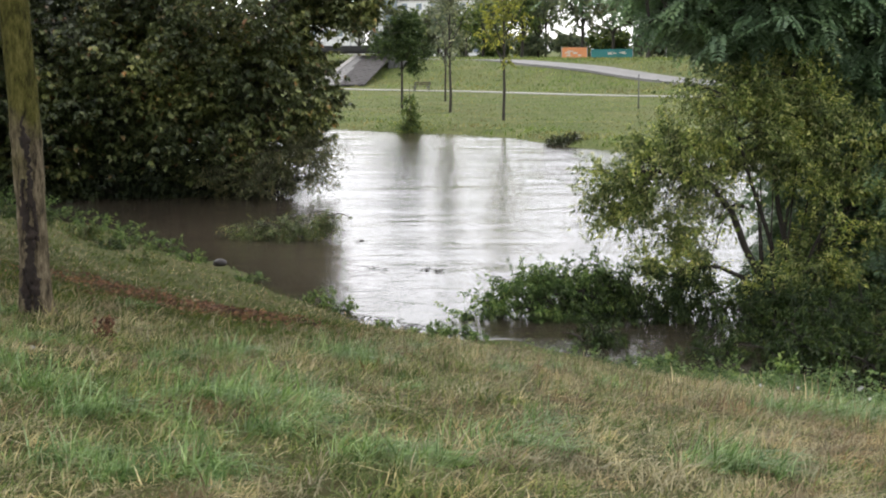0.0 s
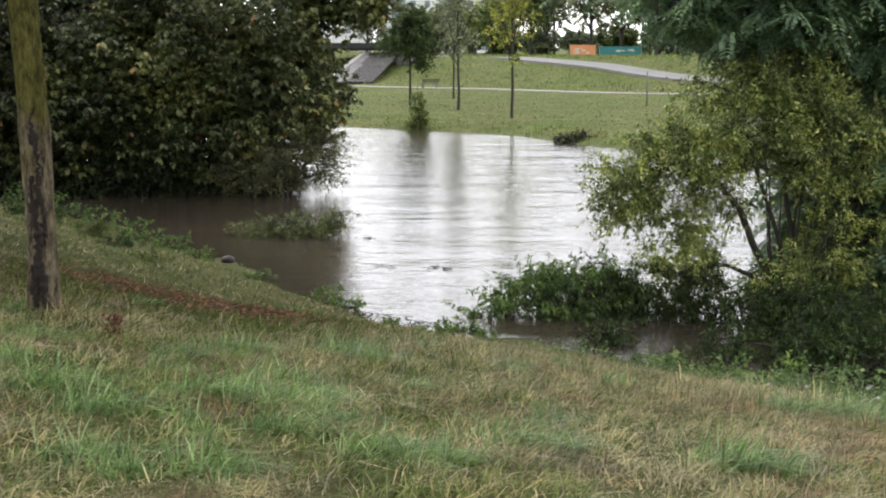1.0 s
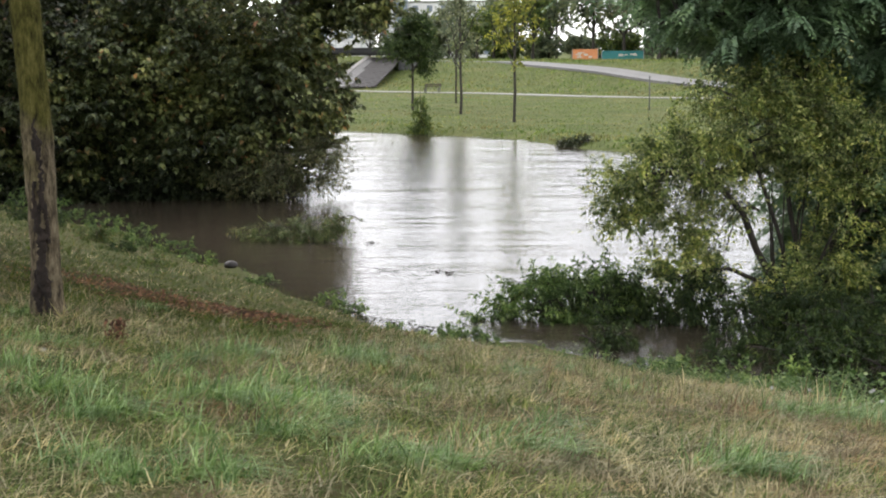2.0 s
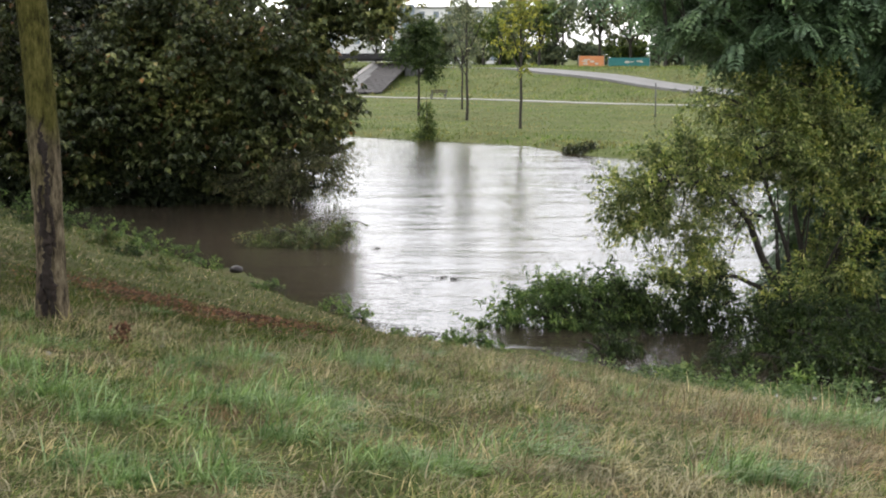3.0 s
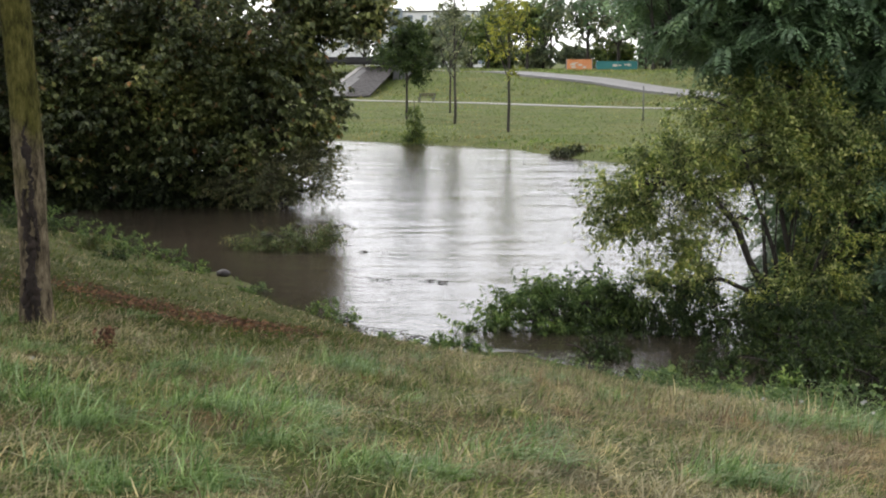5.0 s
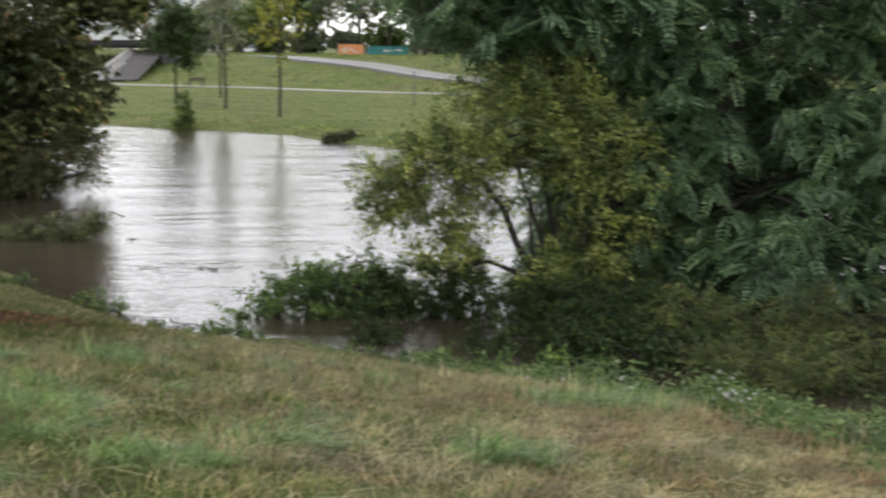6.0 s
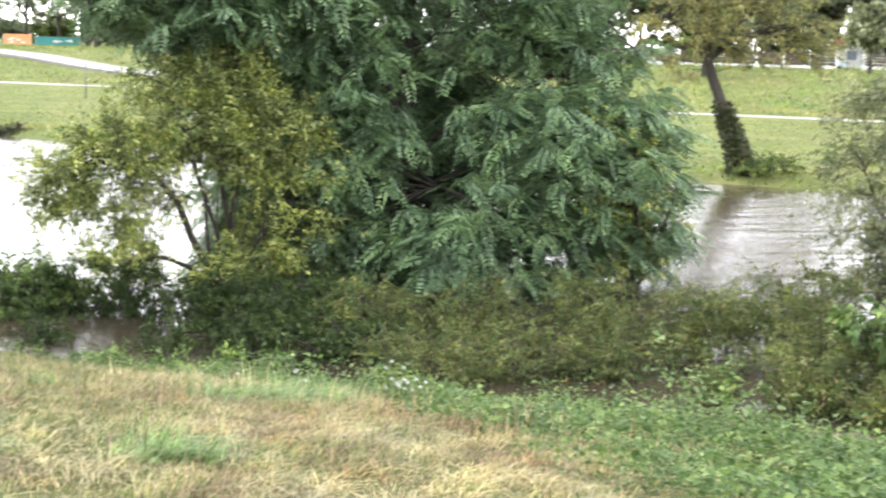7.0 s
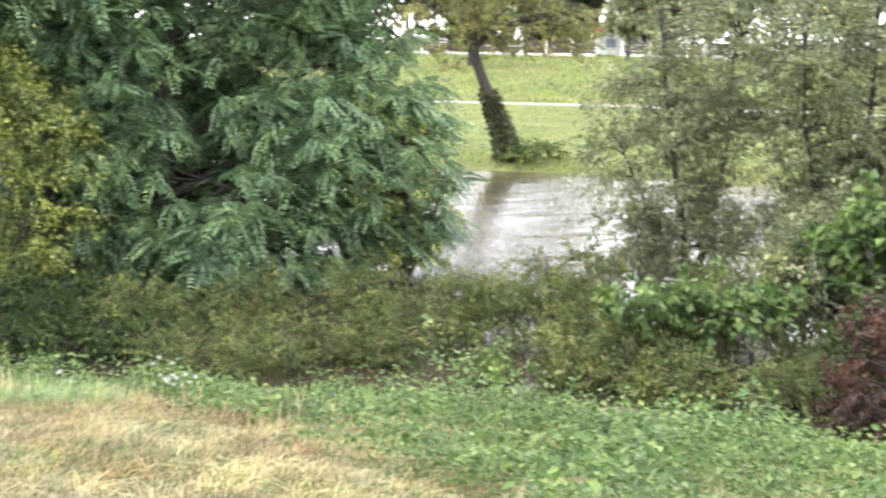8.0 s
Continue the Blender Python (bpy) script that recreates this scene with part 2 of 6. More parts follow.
M = {
    "turf": ground_material(),
    "water": water_material(),
    "grass": leafy("grass_blades", [(0.0, (0.055, 0.088, 0.020)), (0.5, (0.160, 0.212, 0.060)), (0.85, (0.290, 0.330, 0.120)), (1.0, (0.450, 0.390, 0.195))], rough=0.55, clump=5.0, sheen=0.2),
    "tuft": leafy("green_tuft", [(0.0, (0.081, 0.152, 0.040)), (0.5, (0.190, 0.304, 0.092)), (1.0, (0.437, 0.567, 0.278))], rough=0.35, clump=6.0, sheen=0.3, depth=0.8),
    "meadow": leafy("meadow_blades", [(0.0, (0.070, 0.125, 0.020)), (0.6, (0.145, 0.225, 0.042)), (1.0, (0.240, 0.290, 0.085))], [(0.0, (0.120, 0.120, 0.038)), (0.6, (0.220, 0.205, 0.075)), (1.0, (0.330, 0.285, 0.125))], 0.16, clump=0.5),
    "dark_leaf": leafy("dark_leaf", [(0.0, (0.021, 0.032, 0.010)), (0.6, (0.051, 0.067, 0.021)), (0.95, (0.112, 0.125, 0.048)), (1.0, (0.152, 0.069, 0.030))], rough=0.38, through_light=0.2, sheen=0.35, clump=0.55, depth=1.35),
    # Near-black leaf copy: shade below the trees put in colour, and dark park trees.
    "dark_and_shade_leaf": leafy("dark_and_shade_leaf", [(0.0, (0.012, 0.020, 0.008)), (0.6, (0.028, 0.040, 0.015)), (1.0, (0.056, 0.068, 0.026))], rough=0.5, through_light=0.12, sheen=0.2, clump=1.0),
    # Brighter copy of dark_leaf for the crown lit by open sky.
    "lit_olive_leaf": leafy("lit_olive_leaf", [(0.0, (0.042, 0.060, 0.020)), (0.6, (0.112, 0.138, 0.046)), (0.95, (0.240, 0.260, 0.105)), (1.0, (0.280, 0.130, 0.055))], rough=0.36, through_light=0.25, sheen=0.4, clump=0.6, depth=1.35),
    "branch_leaf": leafy("branch_leaf", [(0.0, (0.060, 0.117, 0.030)), (0.6, (0.135, 0.217, 0.060)), (1.0, (0.285, 0.375, 0.128))], clump=2.4),
    "willow_leaf": leafy("willow_leaf", [(0.0, (0.071, 0.094, 0.041)), (0.6, (0.142, 0.152, 0.067)), (1.0, (0.242, 0.222, 0.122))]),
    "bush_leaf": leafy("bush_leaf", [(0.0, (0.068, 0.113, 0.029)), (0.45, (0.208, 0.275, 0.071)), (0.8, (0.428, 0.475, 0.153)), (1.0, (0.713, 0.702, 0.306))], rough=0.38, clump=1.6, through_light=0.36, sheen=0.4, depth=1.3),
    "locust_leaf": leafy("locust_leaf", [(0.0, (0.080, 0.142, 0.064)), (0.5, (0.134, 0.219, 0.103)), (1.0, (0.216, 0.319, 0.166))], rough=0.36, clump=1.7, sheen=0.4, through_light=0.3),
    "sapling_leaf": leafy("sapling_leaf", [(0.0, (0.051, 0.091, 0.028)), (0.6, (0.112, 0.162, 0.040)), (1.0, (0.224, 0.264, 0.056))]),
    "yellow_leaf": leafy("yellow_leaf", [(0.0, (0.143, 0.176, 0.034)), (0.6, (0.299, 0.325, 0.058)), (1.0, (0.520, 0.494, 0.091))], clump=0.9, through_light=0.45),
    # Leaf colour lightened to stand in for haze over distance.
    "hazed_leaf": leafy("hazed_leaf", [(0.0, (0.102, 0.138, 0.079)), (0.6, (0.192, 0.234, 0.130)), (1.0, (0.312, 0.342, 0.198))], clump=0.6, through_light=0.45),
    "low_leaf": leafy("low_leaf", [(0.0, (0.020, 0.042, 0.011)), (0.6, (0.048, 0.080, 0.021)), (1.0, (0.105, 0.145, 0.044))], clump=2.0, sheen=0.25),
    "dry": leafy("dry_blades", [(0.0, (0.175, 0.149, 0.078)), (0.4, (0.445, 0.391, 0.221)), (0.8, (0.689, 0.616, 0.389)), (1.0, (0.339, 0.292, 0.140))], [(0.0, (0.111, 0.076, 0.041)), (0.6, (0.276, 0.200, 0.113)), (1.0, (0.488, 0.389, 0.232))], 1.6, rough=0.6, clump=4.0, sheen=0.15),
    "litter": leafy("litter", [(0.0, (0.065, 0.036, 0.024)), (0.6, (0.200, 0.110, 0.066)), (1.0, (0.360, 0.190, 0.115))], rough=0.7, sheen=0.15),
    "wet": surface("wet_wood", (0.015, 0.013, 0.011), (0.05, 0.04, 0.035), 6.0, 0.6, 30, 0.01),
    "autumn_leaf": leafy("autumn_leaf", [(0.0, (0.094, 0.099, 0.037)), (0.6, (0.213, 0.210, 0.075)), (1.0, (0.339, 0.341, 0.125))]),
    "car_blue": surface("blue_paint", (0.42, 0.55, 0.66), (0.50, 0.62, 0.72), 0.3, 0.3, 4, 0.001),
    "dark_stone": surface("dark_paving", (0.022, 0.019, 0.017), (0.060, 0.052, 0.046), 0.5, 0.75, 5, 0.01),
    # Darker copy of the bank grass, shade of the trees in its colour.
    "shade_grass": leafy("shade_grass", [(0.0, (0.028, 0.055, 0.010)), (0.5, (0.070, 0.110, 0.024)), (0.85, (0.130, 0.165, 0.042)), (1.0, (0.190, 0.145, 0.060))], rough=0.8, clump=2.0, sheen=0.03),
    # Concrete darkened to stand for the shade below the bridge.
    "deck_shade": surface("shaded_concrete", (0.016, 0.016, 0.016), (0.047, 0.045, 0.043), 0.6, 0.9, 6, 0.01),
    "weed_leaf": leafy("weed_leaf", [(0.0, (0.062, 0.101, 0.029)), (0.5, (0.126, 0.170, 0.048)), (0.85, (0.190, 0.211, 0.073)), (1.0, (0.220, 0.160, 0.081))], clump=1.8),
    "nettle_leaf": leafy("nettle_leaf", [(0.0, (0.051, 0.099, 0.026)), (0.6, (0.116, 0.189, 0.058)), (1.0, (0.216, 0.282, 0.106))], clump=3.2, sheen=0.25),
    "grey_leaf": leafy("grey_leaf", [(0.0, (0.094, 0.121, 0.058)), (0.6, (0.200, 0.226, 0.116)), (1.0, (0.358, 0.374, 0.232))], rough=0.33),
    "red_leaf": leafy("red_leaf", [(0.0, (0.032, 0.015, 0.011)), (0.6, (0.068, 0.032, 0.024)), (1.0, (0.120, 0.068, 0.044))]),
    "flower": leafy("white_flower", [(0.0, (0.468, 0.452, 0.390)), (1.0, (0.663, 0.655, 0.608))]),
    "bark": surface("bark", (0.023, 0.020, 0.016), (0.070, 0.061, 0.047), 7.0, 0.95, 40, 0.03, stretch=((1, 1, 0.25), 0)),
    "mossy_bark": mossy_bark(),
    "bare_wood": surface("bare_wood", (0.008, 0.006, 0.004), (0.042, 0.027, 0.018), 9.0, 0.95, 60, 0.04, stretch=((1, 1, 0.2), 0)),
    "mud": surface("red_mud", (0.030, 0.017, 0.011), (0.065, 0.038, 0.026), 3.0, 0.6, 30, 0.02),
    "stone": surface("paving", (0.148, 0.144, 0.136), (0.242, 0.234, 0.218), 0.4, 0.8, 8, 0.01),
    "path": surface("pale_path", (0.265, 0.250, 0.226), (0.374, 0.359, 0.328), 0.3, 0.9, 6, 0.01),
    "white_wall": surface("white_render", (0.72, 0.72, 0.70), (0.84, 0.84, 0.82), 0.2, 0.8, 4, 0.01),
    "glass": surface("dark_glazing", (0.16, 0.20, 0.23), (0.26, 0.31, 0.35), 0.15, 0.1, 2, 0.002),
    "concrete": surface("concrete", (0.078, 0.078, 0.078), (0.156, 0.156, 0.148), 0.5, 0.85, 6, 0.01),
    "roof": surface("red_tiles", (0.38, 0.10, 0.06), (0.52, 0.17, 0.10), 0.6, 0.8, 8, 0.02),
    "orange": surface("orange_banner", (0.663, 0.234, 0.078), (0.741, 0.328, 0.140), 0.6, 0.6, 5, 0.002),
    "teal": surface("teal_banner", (0.02, 0.16, 0.15), (0.04, 0.24, 0.23), 0.5, 0.6, 5, 0.002),
    "pale_print": surface("pale_print", (0.585, 0.515, 0.406), (0.671, 0.608, 0.515), 1.0, 0.6, 6, 0.002),
    "metal": surface("grey_steel", (0.28, 0.29, 0.29), (0.42, 0.43, 0.43), 2.0, 0.45, 20, 0.002, metal=0.7),
    "brown_wood": surface("weathered_boards", (0.047, 0.035, 0.023), (0.109, 0.078, 0.055), 2.0, 0.8, 15, 0.01),
}

# ---- mesh helpers ----
def mesh_of(name, verts, faces, material, smooth=False):
    """A mesh from arrays: verts (n, 3), faces (m, 3 or 4)."""
    me = bpy.data.meshes.new(name)
    verts = np.asarray(verts, dtype=np.float32)
    faces = np.asarray(faces, dtype=np.int32)
    k = faces.shape[1]
    me.vertices.add(len(verts))
    me.vertices.foreach_set("co", verts.ravel())
    me.loops.add(faces.size)
    me.loops.foreach_set("vertex_index", faces.ravel())
    me.polygons.add(len(faces))
    me.polygons.foreach_set("loop_start", np.arange(0, faces.size, k, dtype=np.int32))
    me.polygons.foreach_set("use_smooth", np.full(len(faces), smooth))
    me.update(calc_edges=True)
    me.materials.append(material)
    return me


def bm_mesh(name, bm, material, smooth=False):
    me = bpy.data.meshes.new(name)
    bmesh.ops.recalc_face_normals(bm, faces=bm.faces[:])
    for f in bm.faces:
        f.smooth = smooth
    bm.to_mesh(me)
    bm.free()
    me.materials.append(material)
    return me


def child(name, me, parent, label=""):
    ob = new(name, me)
    ob.parent = parent
    return tagged(ob, label) if label else ob


def part(name, bm, material, parent, label="", smooth=False):
    return child(name, bm_mesh(name, bm, material, smooth), parent, label)


def thing(name, x, y, z, label, category, group="", rz=0.0, kind=""):
    ob = new(name)
    ob.matrix_world = pose(x, y, z, 0, 0, rz)
    return tagged(ob, label, category, group, kind)


def box(bm, x0, y0, z0, x1, y1, z1, bevel=0.0):
    r = bmesh.ops.create_cube(bm, size=1.0)
    bmesh.ops.scale(bm, vec=(x1 - x0, y1 - y0, z1 - z0), verts=r["verts"])
    bmesh.ops.translate(bm, vec=((x0 + x1) / 2, (y0 + y1) / 2, (z0 + z1) / 2), verts=r["verts"])
    if bevel:
        edges = list({e for v in r["verts"] for e in v.link_edges})
        bmesh.ops.bevel(bm, geom=edges, offset=bevel, segments=1, affect="EDGES", profile=0.5)
    return bm


class Tubes:
    """Tapered, bent round limbs gathered into one mesh."""

    def __init__(self):
        self.v, self.f, self.n = [], [], 0

    def add(self, points, radii, sides=7, rough=0.0, rng=None):
        p = np.asarray(points, float)
        n = len(p)
        t = np.gradient(p, axis=0)
        t /= np.linalg.norm(t, axis=1)[:, None] + 1e-9
        ref = np.where(np.abs(t[:, 2:3]) > 0.9, [[1.0, 0, 0]], [[0, 0, 1.0]])
        a = np.cross(t, ref)
        a /= np.linalg.norm(a, axis=1)[:, None] + 1e-9
        b = np.cross(t, a)
        for i in range(1, n):
            if np.dot(a[i], a[i - 1]) < 0:
                a[i], b[i] = -a[i], -b[i]
        ang = np.linspace(0, 2 * np.pi, sides, endpoint=False)
        r = np.asarray(radii, float)[:, None, None]
        if rough and rng is not None:
            r = r * (1 + rough * rng.standard_normal((n, sides, 1)))
        ring = p[:, None] + r * (np.cos(ang)[None, :, None] * a[:, None] + np.sin(ang)[None, :, None] * b[:, None])
        self.v.append(ring.reshape(-1, 3))
        i, j = np.meshgrid(np.arange(n - 1), np.arange(sides), indexing="ij")
        k = (j + 1) % sides
        q = np.stack([i * sides + j, i * sides + k, (i + 1) * sides + k, (i + 1) * sides + j], -1).reshape(-1, 4)
        self.f.append(q + self.n)
        self.n += n * sides

    def mesh(self, name, material):
        return mesh_of(name, np.concatenate(self.v), np.concatenate(self.f), material, True)


def unit(v):
    return v / (np.linalg.norm(v, axis=-1, keepdims=True) + 1e-9)


def leaf_quads(at, along, up, length, width, fold=0.25):
    """Four-cornered leaves: stalk, two sides, drooped tip."""
    along, up = unit(along), up
    side = unit(np.cross(along, up))
    nrm = unit(np.cross(side, along))
    L, W = length[:, None], width[:, None]
    mid = at + along * L * 0.45 + nrm * L * fold * 0.4
    v = np.stack([at, mid + side * W * 0.5, at + along * L - nrm * L * fold * 0.3, mid - side * W * 0.5], 1)
    return v.reshape(-1, 3), np.arange(len(at) * 4).reshape(-1, 4)


def curve_pts(a, b, sag, n, rng, wob=0.06):
    """A bent line from a to b that rises or sags."""
    t = np.linspace(0, 1, n)[:, None]
    d = np.linalg.norm(b - a)
    p = a * (1 - t) + b * t
    p[:, 2] += (np.sin(np.pi * t[:, 0])) * sag * d
    w = rng.standard_normal((n, 3)) * wob * d / n ** 0.5
    w[0] = w[-1] = 0
    return p + w


def crown(rng, limbs, blobs, tubes, per, leaf, droop=0.3, spread=0.5, compound=0, twig_r=0.012, shell=0.55, flat=0.8, rosette=0, sprays=3):
    """Branches from the limbs out to clump centres in the blobs, twigs round each, and leaves along the twigs.
    limbs: polylines; blobs: (x, y, z, rx, ry, rz, clumps); leaf: (length, width). With rosette the leaves sit in
    whorls of that number at the tips of so many sprays. Returns the leaf arrays."""
    pts = np.concatenate([np.asarray(l)[len(l) // 3:] for l in limbs])
    V, F, count = [], [], 0
    for bx, by, bz, rx, ry, rz, n in blobs:
        d = unit(rng.standard_normal((n, 3)))
        rad = shell + (1 - shell) * rng.random((n, 1))
        rad = rad * (0.85 + 0.3 * rng.random((n, 1)))
        cs = np.array([bx, by, bz]) + d * rad * np.array([rx, ry, rz])
        for c in cs:
            k = np.argmin(np.linalg.norm((pts - c) * np.array([1, 1, 1.3]), axis=1) + 0.6 * np.maximum(0, pts[:, 2] - c[2]))
            a = pts[k]
            line = curve_pts(a, c, 0.10 - 0.1 * droop, 5, rng)
            dist = np.linalg.norm(c - a)
            tubes.add(line, np.linspace(twig_r * (1.0 + 0.5 * dist), twig_r * 0.5, 5), 4)
            out = unit(c - a + 1e-6)
            m = sprays if rosette else max(3, per // 14)
            tips = c + rng.standard_normal((m, 3)) * spread * np.array([1, 1, flat]) + out * spread * 0.3
            tips[:, 2] -= droop * spread * rng.random(m) * 1.6
            s = line[rng.integers(2, 5, m)]
            for q0, q1 in zip(s[: max(2, m // 4)], tips):
                tubes.add(curve_pts(q0, q1, 0.06, 3, rng), np.linspace(twig_r * 0.45, twig_r * 0.2, 3), 3)
            g = per // m
            u = rng.random((m, g, 1)) ** 0.7
            at = (s[:, None] * (1 - u) + tips[:, None] * u).reshape(-1, 3)
            way = unit(np.repeat(tips - s, g, axis=0))
            at = at + rng.standard_normal(at.shape) * spread * 0.10
            lw = way * 0.7 + rng.standard_normal(at.shape) * 0.55
            lw[:, 2] -= droop
            up = rng.standard_normal(at.shape) * 0.55 + np.array([0, 0, 1.0])
            if rosette:
                g = rosette
                at = np.repeat(tips, g, axis=0) + rng.standard_normal((m * g, 3)) * leaf[0] * 0.12
                heading = math.atan2(out[1], out[0])
                fan = heading + (np.tile(np.linspace(-1.9, 1.9, g), m) + np.repeat(rng.standard_normal(m) * 0.6, g) + rng.standard_normal(m * g) * 0.2)
                lw = np.stack([np.cos(fan), np.sin(fan), -droop * 2.2 + 0.35 * rng.standard_normal(m * g)], 1)
                up = np.array([0, 0, 1.0]) + 0.5 * np.stack([np.cos(fan), np.sin(fan), 0 * fan], 1) + rng.standard_normal(at.shape) * 0.3
            size = 0.7 + 0.6 * rng.random(len(at))
            if compound:
                lw, N = unit(lw), len(at)
                side = unit(np.cross(lw, up))
                nrm = unit(np.cross(side, lw))
                rach = leaf[0] * size
                pos, dirs, ups, ln, wd = [], [], [], [], []
                for i in range(compound):
                    f = 0.15 + 0.85 * i / (compound - 1)
                    for sgn in (1, -1):
                        stalk = at + lw * (rach * f)[:, None]
                        stalk[:, 2] -= rach * f * f * 0.20
                        pos.append(stalk)
                        dirs.append(side * sgn + lw * 0.75 + rng.standard_normal(at.shape) * 0.10 - np.array([0, 0, 0.15]))
                        ups.append(nrm)
                        prof = 1.0 - 0.35 * abs(f - 0.5) * 2
                        ln.append(rach * 0.30 * prof)
                        wd.append(rach * 0.13 * prof)
                at, lw, up = np.concatenate(pos), np.concatenate(dirs), np.concatenate(ups)
                L, W = np.concatenate(ln), np.concatenate(wd)
            else:
                L, W = leaf[0] * size, leaf[1] * size
            v, f = leaf_quads(at, lw, up, L, W)
            V.append(v)
            F.append(f + count)
            count += len(v)
    return np.concatenate(V), np.concatenate(F)


def tree(name, label, category, base, limbs, blobs, per, leaf, leaf_mat, bark="bark", seed=0, radius=0.15, group="", leaves="crown", **more):
    """A tree or bush standing at base; limbs, each (points, radius at its foot), and blobs are given from the base."""
    rng = np.random.default_rng(seed)
    root = thing(name, *base, label, category, group)
    tubes, lines = Tubes(), []
    for pts, r in limbs:
        p = np.asarray(pts, float)
        s = np.linspace(0, 1, max(8, 4 * len(p)))
        q = np.stack([np.interp(s, np.linspace(0, 1, len(p)), p[:, i]) for i in range(3)], 1)
        q[1:-1] += rng.standard_normal((len(q) - 2, 3)) * 0.03 * min(1.0, r * 10)
        q[1:-1] = 0.25 * q[:-2] + 0.5 * q[1:-1] + 0.25 * q[2:]
        tubes.add(q, np.linspace(r, r * 0.4, len(q)), 9, 0.05, rng)
        lines.append(q)
    v, f = crown(rng, lines, blobs, tubes, per, leaf, **more)
    child("trunk" if radius > 0.1 else "stem", tubes.mesh("trunk", M[bark]), root)
    child(leaves, mesh_of("crown", v, f, M[leaf_mat]), root)
    return root


# ---- the land: near bank, river bed, far meadow and embankment in one sheet ----
NEAR = np.array([(-160, 170), (-60, 84), (-24, 53), (-12, 41.8), (-8.9, 37.0), (-5.9, 32.3), (-4.6, 29.8), (-2.5, 26.3), (-0.8, 23.3), (0.3, 22.2), (1.9, 21.1), (3.9, 19.3),
                 (6.25, 17.45), (8.9, 15.2), (11.1, 13.5), (12.2, 11.2), (17.4, 3.6), (30, -12), (160, -170)], float)
FAR = np.array([(-200, 270), (-40, 121), (-15, 95), (-6.3, 86), (4.1, 76.2), (7.3, 67), (14, 59), (29, 43.7), (35.2, 34.5), (36, 31), (46, 18), (200, -150)], float)


def signed(p, line):
    """Distance from points (n, 2) to a line, positive on its right-hand side seen along it."""
    best = np.full(len(p), 1e9)
    sign = np.ones(len(p))
    for a, b in zip(line[:-1], line[1:]):
        d = b - a
        t = np.clip(((p - a) @ d) / (d @ d), 0, 1)
        q = p - a - t[:, None] * d
        r = np.hypot(q[:, 0], q[:, 1])
        s = -np.sign(d[0] * q[:, 1] - d[1] * q[:, 0])
        hit = r < best - 1e-9
        best[hit], sign[hit] = r[hit], s[hit]
    return best * sign


def soft(t):
    t = np.clip(t, 0, 1)
    return t * t * (3 - 2 * t)


def waves(p, scale, seed):
    """A cheap smooth unevenness."""
    rng = np.random.default_rng(seed)
    out = np.zeros(len(p))
    for _ in range(7):
        k = rng.standard_normal(2) / scale
        out += np.sin(p @ k + rng.random() * 6.3)
    return out / 7 ** 0.5


def height(x, y):
    p = np.stack([np.ravel(x), np.ravel(y)], 1).astype(float)
    near = signed(p, NEAR)
    far = -signed(p, FAR)
    bank = np.interp(near, [-60, -22, -8, 0, 3.2, 5.6, 8.8, 11.2, 13.2, 17, 60, 400], [-1.5, -1.0, -0.16, 0, 0.78, 1.42, 2.14, 2.63, 2.9, 3.03, 3.2, 3.5])
    bank = bank + waves(p, 0.9, 3) * 0.02 * np.clip(near + 1, 0, 1) + waves(p, 3.0, 4) * 0.035 * np.clip(near / 4, 0, 1)
    u = (p[:, 0] - p[:, 1]) * 0.7071
    across = np.interp(u, [-125, -90, -40, 0], [22, 26, 45, 50])
    rise = 2.72 * soft((far - 43) / across)
    mound = 1.0 * soft(1 - np.hypot(p[:, 0] + 17, p[:, 1] - 176) / 22)
    meadow = np.interp(far, [-6, 0, 1.2, 40, 400], [-1.5, 0, 0.33, 0.8, 1.0]) + rise + mound + waves(p, 6.0, 8) * 0.04 * np.clip(far / 5, 0, 1)
    return np.where(far > -3, np.maximum(meadow, -1.5), bank).reshape(np.shape(x))


def ground_at(x, y):
    return float(height(np.array([x]), np.array([y]))[0])


az = np.radians(np.concatenate([np.arange(-180, -30, 6.0), np.arange(-30, 64, 0.4), np.arange(64, 180, 6.0)]))
rad = np.concatenate([[0.0], np.geomspace(1.0, 260, 300), np.geomspace(300, 4500, 14)])
A, RR = np.meshgrid(az, rad)
gx, gy = np.sin(A) * RR, np.cos(A) * RR - 1.0
gz = height(gx, gy)
nr, na = gx.shape
i, j = np.meshgrid(np.arange(nr - 1), np.arange(na), indexing="ij")
k = (j + 1) % na
quads = np.stack([i * na + j, (i + 1) * na + j, (i + 1) * na + k, i * na + k], -1).reshape(-1, 4)
verts = np.stack([gx, gy, gz], -1).reshape(-1, 3)
ground = new("ground", mesh_of("ground", verts, quads[:, ::-1], M["turf"], True))
tagged(ground, "grassy river bank and flood meadow with straw and green turf", "ground", kind="structure")

water = new("water", mesh_of("water", [(-400, -300, 0), (400, -300, 0), (400, 400, 0), (-400, 400, 0)], [(0, 1, 2, 3)], M["water"]))
tagged(water, "brown swollen river water reflecting a white sky", "river", kind="structure")

